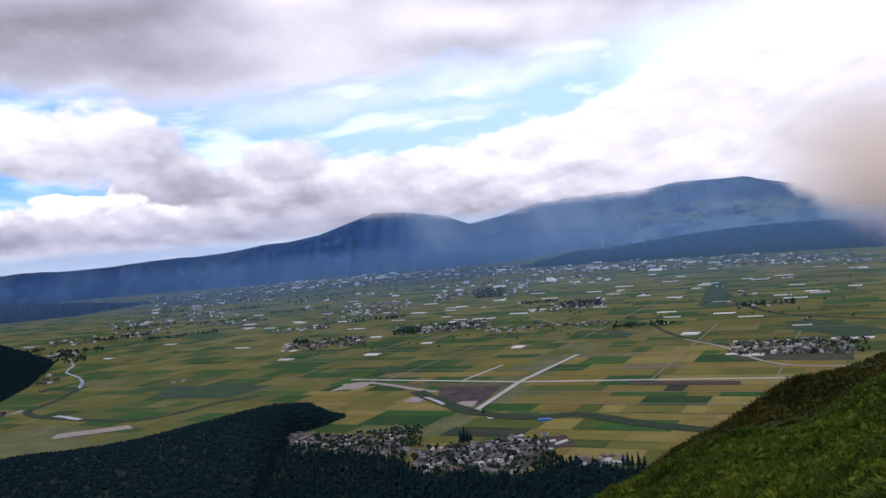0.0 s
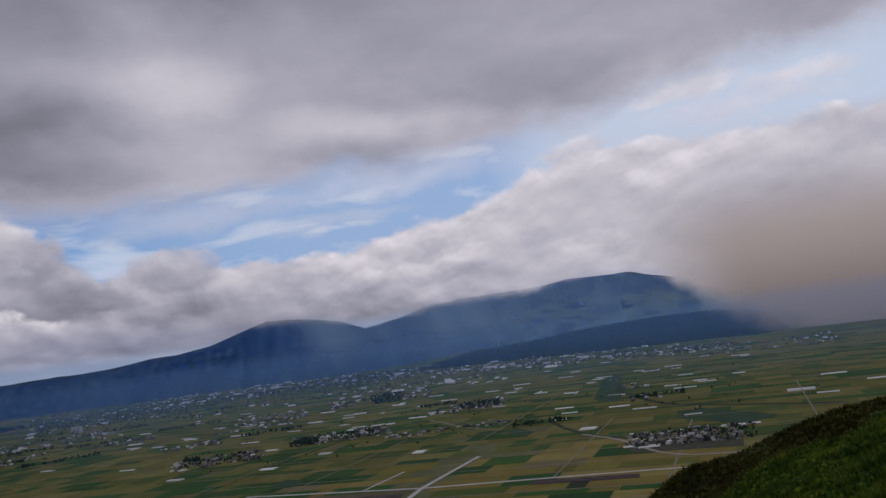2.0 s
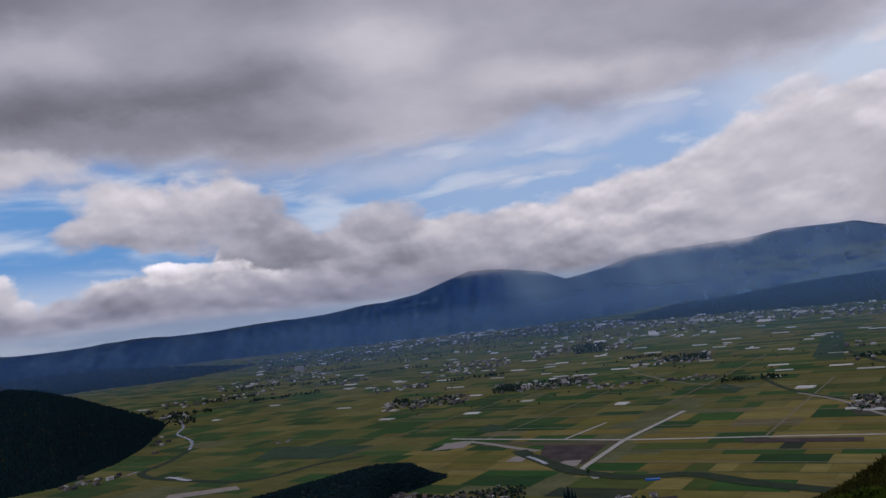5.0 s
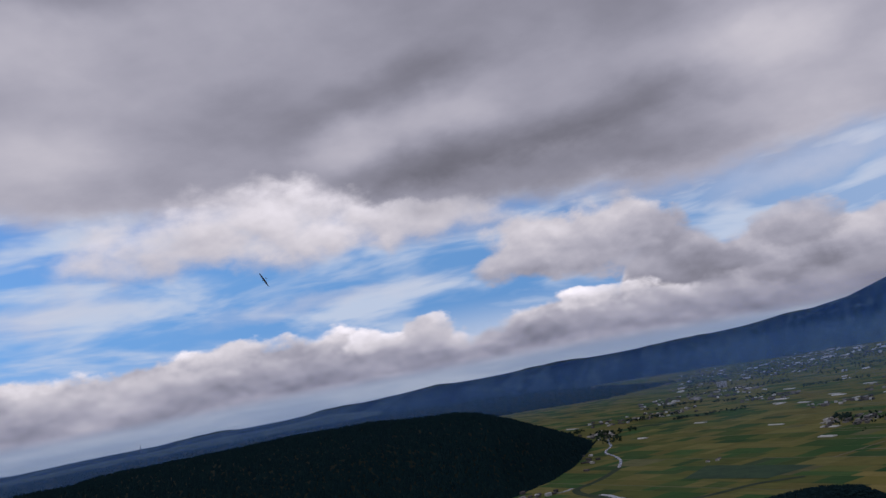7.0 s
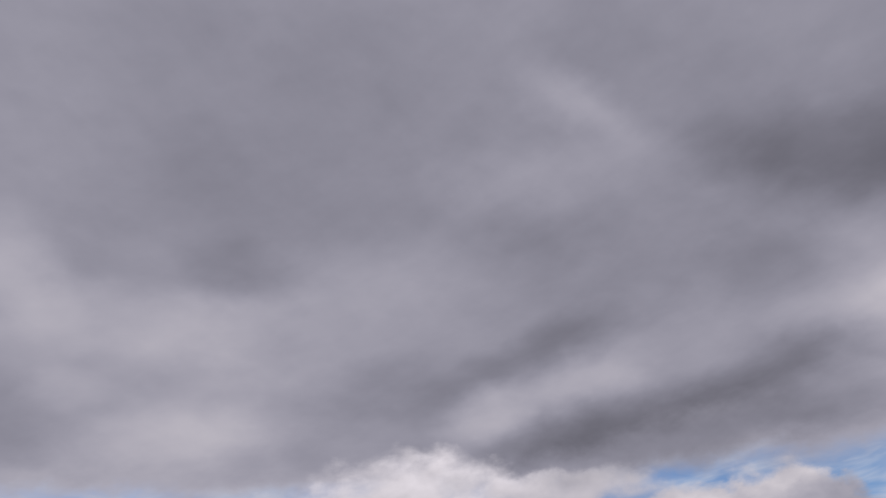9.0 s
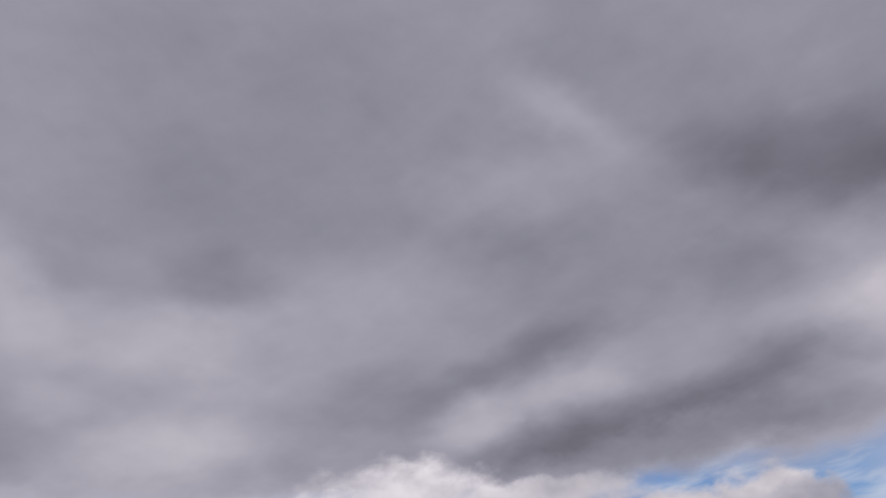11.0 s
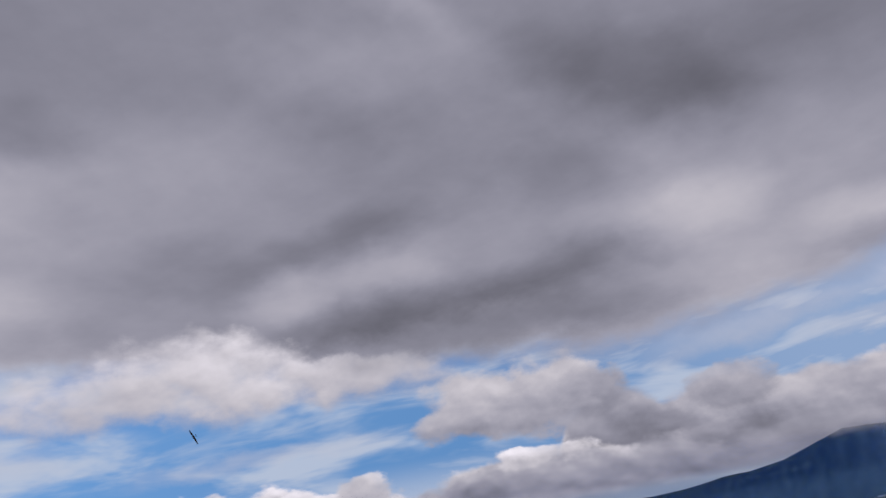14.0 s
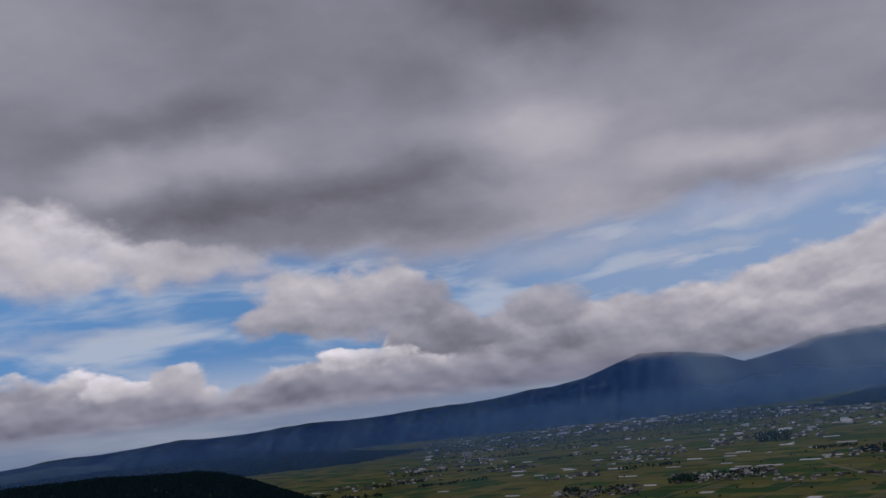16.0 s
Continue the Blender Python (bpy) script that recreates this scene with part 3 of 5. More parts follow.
for uu0, vv0, vv1 in [(-330, 20, 900), (260, 20, 800), (480, -60, 900), (-620, 60, 1100), (760, 200, 1300), (-60, 480, 1500)]:
    ribbon("farm_track", uv_line((uu0, vv0), (uu0, vv1)), 4.5, M_TRACK, 0.62, "thin brown farm track between plots", "track", 1)
ribbon("road", dips((0.3, 12.4), (-0.6, 11.75)), 9, M_ROAD, 0.9, "pale bridge approach over the river", "road", 1)


def patch(name, corners, mat, up, label, category):
    vv = np.concatenate([lay(*c, up)[0][None] for c in corners])
    return tagged(new(name, mesh_from(name, vv, np.arange(4).reshape(1, 4), mat)), label, category, kind="structure")


patch("earthworks", dips((-3.4, 10.75), (-0.5, 11.4), (1.3, 10.25), (-2.8, 9.95)), M_BARE, 0.7, "dark brown turned earth beside the road", "earth")
patch("earthworks", uv_line((-300, -44), (-10, -44), (-10, -9), (-300, -9)), material("fallow", [(0.07, 0.065, 0.03), (0.11, 0.09, 0.05)], 25, 3), 0.72,
      "dull brown fallow strip along the road", "earth")
patch("gravel_lot", dips((-2.4, 11.35), (-0.9, 11.5), (-0.5, 11.15), (-1.7, 11.1)), M_GRAVEL, 0.9, "pale gravel lot at the river works", "gravel")
patch("earthworks", dips((9.85, 10.57), (9.83, 10.83), (16.82, 11.1), (16.84, 10.86)), M_BARE, 0.86, "purple-brown bare strip along the road", "earth")
patch("gravel_lot", dips((-10.5, 9.5), (-8.3, 9.55), (-7.4, 9.2), (-9.2, 9.15)), M_GRAVEL, 0.8, "pale gravel lot at the end of the road", "gravel")
patch("gravel_lot", dips((-5.6, 10.75), (-4.5, 10.9), (-4.0, 10.55), (-5.0, 10.5)), M_GRAVEL, 0.8, "small pale gravel lot in the fields", "gravel")

ribbon("river_bank", dips((-4.6, 10.15), (-4.2, 10.45), (-3.4, 10.8), (-2.3, 11.35), (-1.1, 11.85), (0.4, 12.15), (2.0, 12.45), (3.8, 12.55), (5.6, 12.5), (7.2, 12.65), (9.8, 13.25), (13.8, 13.8),
       (18, 14.2)), 32, M_BANK, 1.0, "dark green overgrown river embankment", "river bank")
ribbon("river", dips((-4.1, 10.6), (-3.7, 10.75), (-3.2, 11.0), (-2.9, 11.2)), 9, M_WATER, 1.3, "river bend, pale with painted sky reflection", "river")
ribbon("river", dips((-26.3, 5.2), (-26.5, 5.45), (-26.2, 5.75), (-26.9, 6.1), (-26.2, 6.4), (-25.8, 6.75), (-26.1, 7.2)), 9, M_WATER, 0.9, "winding river, silvery with painted sky reflection, below a wooded hill", "river")
ribbon("river", dips((-27.6, 8.65), (-27.0, 8.8), (-26.7, 8.95), (-26.2, 9.1)), 13, M_WATER, 0.9, "short reach of the river, silvery with painted sky reflection", "river")
ribbon("river", dips((-31, 8.1), (-30, 8.15), (-29.3, 8.0)), 10, M_WATER, 0.9, "short reach of the river, silvery with painted sky reflection", "river")
ribbon("river_bank", dips((-26.1, 7.2), (-27.5, 7.8), (-29.4, 8.1), (-28.5, 8.6), (-26, 9.15), (-23.5, 9.7), (-21, 9.7), (-18, 9.3), (-15, 9.25)), 20, M_BANK, 0.7, "dark hedge along a stream", "river bank")
ribbon("river_bank", dips((11.5, 6.9), (12.6, 7.6), (14.0, 8.1), (16.5, 8.6)), 14, M_BANK, 0.7, "dark green stream bank across the fields", "river bank")
ribbon("river_bank", dips((15.5, 5.2), (17.2, 5.9), (19.0, 6.7), (24, 7.2), (30, 7.6)), 22, M_BANK, 0.7, "dark winding stream bank", "river bank")
patch("gravel_lot", dips((-28.0, 10.0), (-23.2, 10.15), (-23.4, 9.9), (-27.6, 9.75)), M_GRAVEL, 0.8, "long pale gravel lot beside the forest", "gravel")
M_BEET = material("dark_crop", [(0.012, 0.034, 0.018), (0.022, 0.055, 0.026), (0.035, 0.07, 0.03)], 40, 5)
for cs in ([(-22.2, 8.45), (-17.2, 9.1), (-14.2, 8.65), (-20.6, 7.85)], [(-7.4, 8.5), (-6.2, 8.8), (-5.2, 8.45), (-6.3, 8.25)],
           [(14.6, 5.9), (16.4, 6.1), (16.6, 4.4), (15.6, 4.35)], [(19.5, 7.6), (24.0, 8.4), (26.0, 8.0), (21.2, 7.1)], [(8.5, 7.3), (9.6, 7.7), (10.4, 7.5), (9.2, 7.1)]):
    patch("dark_field", dips(*cs), M_BEET, 0.75, "dark green vegetable field", "field")


# ---- wooded hills and the volcano ----
def hill(name, az0, az1, step, foot, crest, crest_el, mat, label, category, rough, seed, back=0.5, rows=26):
    """A ridge seen across the plain: foot(az) and crest(az) distances, crest_el(az) elevation of its skyline."""
    az = np.arange(az0, az1 + step / 2, step)
    f, c = foot(az), crest(az)
    t = np.concatenate([np.linspace(0, 1, rows), 1 + back * np.linspace(0.15, 1, 6)])
    T, A = np.meshgrid(t, az, indexing="ij")
    q = f + (c - f) * T
    zf = plain_z(np.minimum(q, 4590)) - 3
    zc = H + c * np.tan(np.radians(crest_el(az)))
    shape = np.where(T < 1, np.sin(np.clip(T, 0, 1) * np.pi / 2) ** 1.25, 1 - 0.55 * (np.clip(T - 1, 0, 9) / back) ** 1.5)
    zz = zf + (zc - zf) * shape
    arc = q * np.radians(A)
    amp = rough * np.clip(T * 4, 0, 1) * np.where(T < 1, np.clip((1.02 - T) * 2.2, 0.22, 1), 1)
    zz = zz + amp * wave(arc / 120.0, q / 150.0, seed)
    vv = np.stack([q * np.sin(np.radians(A)), q * np.cos(np.radians(A)), zz], -1)
    ob = new(name, mesh_from(name, vv.reshape(-1, 3), grid_faces(len(t), len(az))[:, ::-1], mat, True))
    return tagged(ob, label, category, kind="structure"), vv


def curve(*pairs):
    xs, ys = [p[0] for p in pairs], [p[1] for p in pairs]
    return lambda a: np.interp(a, xs, ys)


def dip_q(*pairs):
    """Distances from depressions on the plain."""
    xs, ys = [p[0] for p in pairs], [p[1] for p in pairs]
    return lambda a: squeeze(H / np.tan(np.radians(np.interp(a, xs, ys))))


skyline = curve((-110, -0.8), (-64, -0.79), (-59.5, -0.62), (-54.5, -0.53), (-47.3, -0.38), (-41.8, -0.15), (-38.2, 0.04), (-33.6, 0.06), (-28.2, 0.17), (-22.5, 0.17), (-16.5, 0.4), (-12.3, 0.75),
                (-10.2, 1.05), (-8.1, 1.7), (-6.5, 2.1), (-3.9, 1.9), (-1.6, 1.5), (0, 0.85), (2.2, 1.23), (4.6, 1.85), (7.3, 1.95), (10, 1.97), (12.4, 2.1), (14, 2.32), (18.1, 2.2), (19.5, 1.75),
                (22, 1.2), (26, 0.4), (40, 0))
volcano_foot = curve((-112, 4515), (-24, 4515), (-14, 4480), (-4, 4455), (0, 4460), (3, 4485), (5, 4525), (7, 4545), (44, 4560))
volcano, _ = hill("mountain_range", -112, 44, 0.25, volcano_foot,
                  lambda a: 4780 + 0 * a, skyline, M_MOUNT, "long dark blue-green volcano slopes with cloud on the summits", "mountain", 11.0, 11, back=0.25, rows=40)
front, front_v = hill("wooded_foothill", 2, 28, 0.25, dip_q((2, 2.4), (5, 2.55), (15, 2.75), (25, 2.9), (40, 3.0)), lambda a: 4520 + 0 * a,
                curve((2, -2.4), (4, -2.2), (6.5, -1.85), (10, -1.65), (13.5, -1.3), (17, -1.1), (20.2, -1.0), (23.4, -1.1), (25.8, -1.4), (27, -2.2), (28, -2.9)), M_WOOD_SHADE,
                "dark wooded foothill below the volcano", "hill", 4.0, 5, back=0.05)
plateau, _ = hill("grass_plateau", -112, -41, 0.3, lambda a: 4500 + 0 * a, lambda a: 4600 + 0 * a,
                  curve((-112, -0.9), (-64, -1.05), (-55, -0.85), (-48, -0.75), (-44, -0.6), (-41, -0.9)), M_MEADOW, "pale green grass plateau on the far rim", "plateau", 4.0, 15, back=0.05)
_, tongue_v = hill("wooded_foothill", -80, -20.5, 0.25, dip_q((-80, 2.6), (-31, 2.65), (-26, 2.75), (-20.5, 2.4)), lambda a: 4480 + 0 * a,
                 curve((-80, -1.5), (-48, -1.2), (-40, -1.2), (-31, -1.5), (-26, -1.9), (-20.5, -2.4)), M_WOOD_SHADE, "dark wooded foothill at the plain's edge", "hill", 4.0, 9, back=0.05)
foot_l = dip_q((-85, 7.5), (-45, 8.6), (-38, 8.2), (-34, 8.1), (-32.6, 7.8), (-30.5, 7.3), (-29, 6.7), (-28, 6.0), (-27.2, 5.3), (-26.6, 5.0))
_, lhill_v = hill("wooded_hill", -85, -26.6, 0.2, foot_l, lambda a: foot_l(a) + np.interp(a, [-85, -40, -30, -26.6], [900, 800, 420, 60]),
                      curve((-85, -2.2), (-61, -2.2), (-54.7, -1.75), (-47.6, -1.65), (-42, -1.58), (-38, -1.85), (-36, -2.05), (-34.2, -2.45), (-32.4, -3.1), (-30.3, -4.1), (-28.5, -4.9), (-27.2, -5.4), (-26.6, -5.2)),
                      M_WOOD_SHADE, "dark forested dome-shaped hill at the valley's side", "hill", 9.0, 21, back=0.9)
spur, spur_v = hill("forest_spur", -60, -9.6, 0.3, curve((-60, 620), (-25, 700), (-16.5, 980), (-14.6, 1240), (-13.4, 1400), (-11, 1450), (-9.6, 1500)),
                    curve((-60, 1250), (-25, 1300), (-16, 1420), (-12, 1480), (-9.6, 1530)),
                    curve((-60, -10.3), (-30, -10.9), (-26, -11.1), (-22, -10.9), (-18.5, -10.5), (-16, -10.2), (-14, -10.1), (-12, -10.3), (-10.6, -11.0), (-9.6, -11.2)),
                    M_WOOD_SHADE, "low forested spur in front of the village", "hill", 5.0, 31, back=0.25)


# ---- woods ----
def cone_tree(sides, tiers, seed):
    """A conifer as stacked ragged skirts, one unit high."""
    g = np.random.default_rng(seed)
    vs, fs = [], []
    for i in range(tiers):
        z0, z1 = 0.08 + 0.62 * i / tiers, 0.08 + 0.92 * (i + 1) / tiers + (0.0 if i < tiers - 1 else 0.02)
        rr = 0.24 * (1 - 0.68 * i / tiers)
        b = len(vs)
        for j in range(sides):
            a = 2 * math.pi * (j + 0.5 * (i % 2)) / sides
            m = rr * g.uniform(0.72, 1.2)
            vs.append((m * math.cos(a), m * math.sin(a), z0 + g.uniform(-0.04, 0.05)))
        vs.append((g.uniform(-0.02, 0.02), g.uniform(-0.02, 0.02), z1))
        fs += [(b + j, b + (j + 1) % sides, b + sides) for j in range(sides)]
    return np.array(vs), np.array(fs)


def round_tree(seed, lumps=5):
    """A broad crown of uneven lumps, one unit high."""
    g = np.random.default_rng(seed)
    vs, fs = [], []
    for i in range(lumps):
        bm = bmesh.new()
        bmesh.ops.create_icosphere(bm, subdivisions=1, radius=1.0)
        c = np.array([g.uniform(-0.22, 0.22), g.uniform(-0.22, 0.22), g.uniform(0.35, 0.78)])
        s = g.uniform(0.16, 0.26)
        b = len(vs)
        for w in bm.verts:
            vs.append(tuple(c + np.array(w.co) * s * g.uniform(0.7, 1.2)))
        fs += [tuple(b + x.index for x in q.verts) for q in bm.faces]
        bm.free()
    return np.array(vs), np.array(fs)


def bulk(name, kinds, places, sizes, mat, label, category):
    """Many small plants in one mesh: kinds of (verts, faces), places (n,3), sizes (n,2) width and height."""
    V, F, off = [], [], 0
    turn = RNG.uniform(0, 2 * np.pi, len(places))
    pick = RNG.integers(0, len(kinds), len(places))
    for i, (tv, tf) in enumerate(kinds):
        idx = np.where(pick == i)[0]
        c, s = np.cos(turn[idx])[:, None], np.sin(turn[idx])[:, None]
        w, h = sizes[idx, 0][:, None], sizes[idx, 1][:, None]
        x = (tv[None, :, 0] * c - tv[None, :, 1] * s) * w + places[idx, 0][:, None]
        y = (tv[None, :, 0] * s + tv[None, :, 1] * c) * w + places[idx, 1][:, None]
        zz = tv[None, :, 2] * h + places[idx, 2][:, None]
        V.append(np.stack([x, y, zz], -1).reshape(-1, 3))
        F.append((tf[None] + off + (np.arange(len(idx)) * len(tv))[:, None, None]).reshape(-1, 3))
        off += len(idx) * len(tv)
    return tagged(new(name, mesh_from(name, np.concatenate(V), np.concatenate(F), mat)), label, category, kind="stuff")


def scatter_on(vv, count, t0=0.0, t1=1.0):
    """Random places on a hill's grid."""
    a = RNG.uniform(t0, t1, count) * (vv.shape[0] - 1.001)
    b = RNG.uniform(0, 1, count) * (vv.shape[1] - 1.001)
    i, j = a.astype(int), b.astype(int)
    f, g = (a - i)[:, None], (b - j)[:, None]
    return (vv[i, j] * (1 - f) + vv[i + 1, j] * f) * (1 - g) + (vv[i, j + 1] * (1 - f) + vv[i + 1, j + 1] * f) * g


CEDARS = [cone_tree(6, 3, s) for s in (1, 2, 3, 4)]
CROWNS = [round_tree(s) for s in (5, 6, 7)]
GROVES = [round_tree(s, 3) for s in (25, 26, 27, 28)]
DOMES = [round_tree(s, 2) for s in (15, 16, 17, 18)]
SMALL = [cone_tree(5, 1, s) for s in (8, 9, 10)]
pl = scatter_on(spur_v, 26000)
sz = np.stack([RNG.uniform(14, 20, len(pl)), RNG.uniform(6, 9, len(pl))], 1)
bulk("cedar_forest", CEDARS + DOMES[:1], pl - (0, 0, 3), sz, M_CEDAR, "dense dark mixed forest on a spur", "forest")
pl = scatter_on(lhill_v, 40000, 0.0, 0.9)
sz = np.stack([RNG.uniform(18, 30, len(pl)), RNG.uniform(8, 13, len(pl))], 1)
bulk("cedar_forest", SMALL, pl - (0, 0, 2), sz, M_CEDAR, "dense dark forest on a domed hill", "forest")


for far_v, n_far in ((front_v, 5000), (tongue_v, 5000)):
    pl = scatter_on(far_v, n_far, 0.0, 0.95)
    pl = pl[np.degrees(np.arctan2(pl[:, 0], pl[:, 1])) < 26 + RNG.uniform(-1, 1, len(pl))]
    sz = np.stack([RNG.uniform(40, 60, len(pl)), RNG.uniform(8, 13, len(pl))], 1)
    bulk("far_forest", SMALL, pl - (0, 0, 4), sz, M_CEDAR, "dark far forest on a foothill", "forest")


def wood_at(az0, az1, dip0, dip1, count, size, kinds, mat, label, keep=None):
    a, dp = RNG.uniform(az0, az1, count), RNG.uniform(dip0, dip1, count)
    if keep is not None:
        ok = keep(a, dp)
        a, dp = a[ok], dp[ok]
    p, s = lay(*sheet_at(a, dp))
    k = RNG.uniform(0.75, 1.25, len(p)) * size * s
    return bulk("woodland", kinds, p, np.stack([k * 1.15, k * RNG.uniform(0.85, 1.2, len(p))], 1), mat, label, "wood")


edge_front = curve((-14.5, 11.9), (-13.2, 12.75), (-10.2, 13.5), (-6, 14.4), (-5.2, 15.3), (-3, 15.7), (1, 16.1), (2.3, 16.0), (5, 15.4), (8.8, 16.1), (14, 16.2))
# near-black sheet paints the shade of a closed canopy between the trees
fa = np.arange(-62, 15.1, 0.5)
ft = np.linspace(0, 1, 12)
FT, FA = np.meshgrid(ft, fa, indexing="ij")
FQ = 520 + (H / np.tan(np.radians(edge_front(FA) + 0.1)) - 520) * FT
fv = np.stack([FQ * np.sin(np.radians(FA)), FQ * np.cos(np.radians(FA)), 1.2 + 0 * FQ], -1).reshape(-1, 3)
tagged(new("forest_floor", mesh_from("forest_floor", fv, grid_faces(len(ft), len(fa))[:, ::-1], M_WOOD_SHADE, True)), "dark sheet painted as shade between trees below the rim", "forest floor", kind="structure")
wood_at(-16, 14, 11.9, 25, 16000, 10, CEDARS + DOMES[:2], M_CEDAR, "dark mixed wood at the foot of the rim", lambda a, d: d > edge_front(a) + RNG.uniform(-0.15, 0.5, len(a)))
wood_at(-0.2, 1.9, 3.75, 4.3, 130, 16, GROVES, M_GROVE, "dark grove among far houses")
wood_at(-5.8, -4.0, 6.0, 6.3, 60, 15, GROVES, M_GROVE, "dark grove at the edge of a village")
wood_at(-12.6, -11.6, 6.0, 6.25, 30, 14, GROVES, M_GROVE, "dark grove at the edge of a village")
wood_at(5.6, 8.4, 5.1, 5.45, 90, 13, GROVES, M_GROVE, "row of dark trees across the fields")
for hedge in [(-27.5, -24.5, 4.9, 5.05), (-25, -21.5, 4.35, 4.5), (-22, -17.5, 4.7, 4.82), (-24, -20, 3.85, 4.0), (-19.5, -15.5, 4.05, 4.2), (-18, -14.5, 3.4, 3.55),
              (-30.5, -27.8, 4.55, 4.7), (-14, -10, 3.9, 4.0), (9, 13, 6.95, 7.05), (-9, -5, 5.05, 5.15), (17, 20.5, 6.0, 6.15), (3, 5.5, 4.9, 5.0)]:
    wood_at(*hedge, 46, 13, GROVES, M_GROVE, "line of dark trees between fields")
wood_at(-12, 24, 3.2, 7.4, 120, 9, GROVES, M_GROVE, "scattered dark trees on the plain")
wood_at(-12.6, -8.2, 6.1, 6.65, 60, 11, GROVES, M_GROVE, "dark garden trees in a village on the plain")
wood_at(-5.4, 0.6, 5.8, 6.35, 80, 11, GROVES, M_GROVE, "dark garden trees in a village on the plain")
wood_at(-21, 2, 2.0, 2.9, 900, 16, DOMES, M_GROVE, "dark trees among the houses of a far town")
wood_at(-21, 24, 2.2, 3.5, 1100, 15, GROVES, M_GROVE, "dark trees among the houses of a far town")
wood_at(-27.2, -25.6, 4.8, 5.6, 50, 15, GROVES, M_GROVE, "dark trees along the winding river")
wood_at(-12.4, -4.5, 12.5, 13.9, 420, 8, DOMES, M_GROVE, "dark garden trees between village houses")
wood_at(-4.5, 4, 13.9, 15.9, 330, 8, DOMES, M_GROVE, "dark garden trees between village houses")
wood_at(16.5, 24.5, 8.4, 9.3, 170, 9, GROVES, M_GROVE, "dark garden trees between village houses")


# ---- single trees ----
def tree(az, dip, high, kind, label):
    """A tree of its own: tapered trunk, two limbs and a ragged crown."""
    base = tagged(new("tree"), label, "tree")
    p, s = lay(*sheet_at(az, dip))
    base.matrix_basis = pose(p[0], p[1], p[2], 0, 0, RNG.uniform(0, 360)) @ Matrix.Scale(float(s), 4)
    crown_kinds = CEDARS if kind == "cedar" else CROWNS
    parts = [crown_kinds[int(RNG.integers(0, len(crown_kinds)))] for _ in range(3)]
    V, F, off = [], [], 0
    for tv, tf in parts:
        t, g = RNG.uniform(0, 6.28), RNG.uniform(0.85, 1.05)
        w = high * (0.9 if kind == "cedar" else 0.95) * g
        q = np.stack([(tv[:, 0] * math.cos(t) - tv[:, 1] * math.sin(t)) * w, (tv[:, 0] * math.sin(t) + tv[:, 1] * math.cos(t)) * w, tv[:, 2] * high * g + 0.5], 1)
        V.append(q)
        F.append(tf + off)
        off += len(tv)
    part("crown", mesh_from("crown", np.concatenate(V), np.concatenate(F), M_CEDAR if kind == "cedar" else M_LEAF), base)
    bm = bmesh.new()
    bmesh.ops.create_cone(bm, cap_ends=True, segments=7, radius1=high * 0.035, radius2=high * 0.012, depth=high * 0.7)
    bmesh.ops.translate(bm, vec=(0, 0, high * 0.35 - 0.3), verts=bm.verts)
    me = bpy.data.meshes.new("trunk")
    bm.to_mesh(me)
    bm.free()
    me.materials.append(M_BARK)
    part("trunk", me, base)
    return base


for az, dip, high in [(-1.95, 13.75, 19), (-1.7, 13.7, 22), (-1.45, 13.75, 20), (-1.25, 13.8, 17), (8.9, 15.9, 16), (9.2, 15.95, 18), (9.5, 15.9, 15), (9.9, 15.95, 17), (10.3, 16.0, 14)]:
    tree(az, dip, high, "cedar", "tall dark cedar at the edge of the village")
for az, dip, high in [(-11.6, 12.5, 12), (-10.9, 12.6, 13), (-9.6, 12.9, 10), (-5.9, 13.6, 13), (-5.1, 13.7, 12), (-6.6, 14.2, 14), (-6.0, 14.5, 15), (-5.2, 14.7, 14), (4.1, 15.4, 18), (4.6, 15.6, 15), (3.6, 15.5, 14),
                      (-26.4, 5.0, 22), (-26.7, 5.15, 18), (-0.2, 12.0, 8), (1.2, 14.9, 11), (-2.6, 15.1, 12)]:
    tree(az, dip, high, "broad", "dark round broadleaf tree among village houses")


# ---- houses ----
def block_mesh(name, w, d, h, mat):
    bm = bmesh.new()
    bmesh.ops.create_cube(bm, size=1.0)
    bmesh.ops.scale(bm, vec=(w, d, h), verts=bm.verts)
    bmesh.ops.translate(bm, vec=(0, 0, h / 2 - 0.4), verts=bm.verts)
    me = bpy.data.meshes.new(name)
    bm.to_mesh(me)
    bm.free()
    me.materials.append(mat)
    return me


def gable_arrays(w, d, h, over, pitch, thick=0.35):
    """Gable roof with eaves over walls of height h."""
    hw, hd, rise = w / 2 + over, d / 2 + over, (d / 2 + over) * pitch
    vs = []
    for x in (-hw, hw):
        for t in (0.0, -thick):
            vs += [(x, -hd, h - over * pitch + t), (x, 0, h - over * pitch + rise + t), (x, hd, h - over * pitch + t)]
    q = [(0, 1, 7, 6), (1, 2, 8, 7), (3, 9, 10, 4), (4, 10, 11, 5), (0, 6, 9, 3), (2, 5, 11, 8), (0, 3, 4, 1), (1, 4, 5, 2), (6, 7, 10, 9), (7, 8, 11, 10)]
    return np.array(vs), np.array(q)


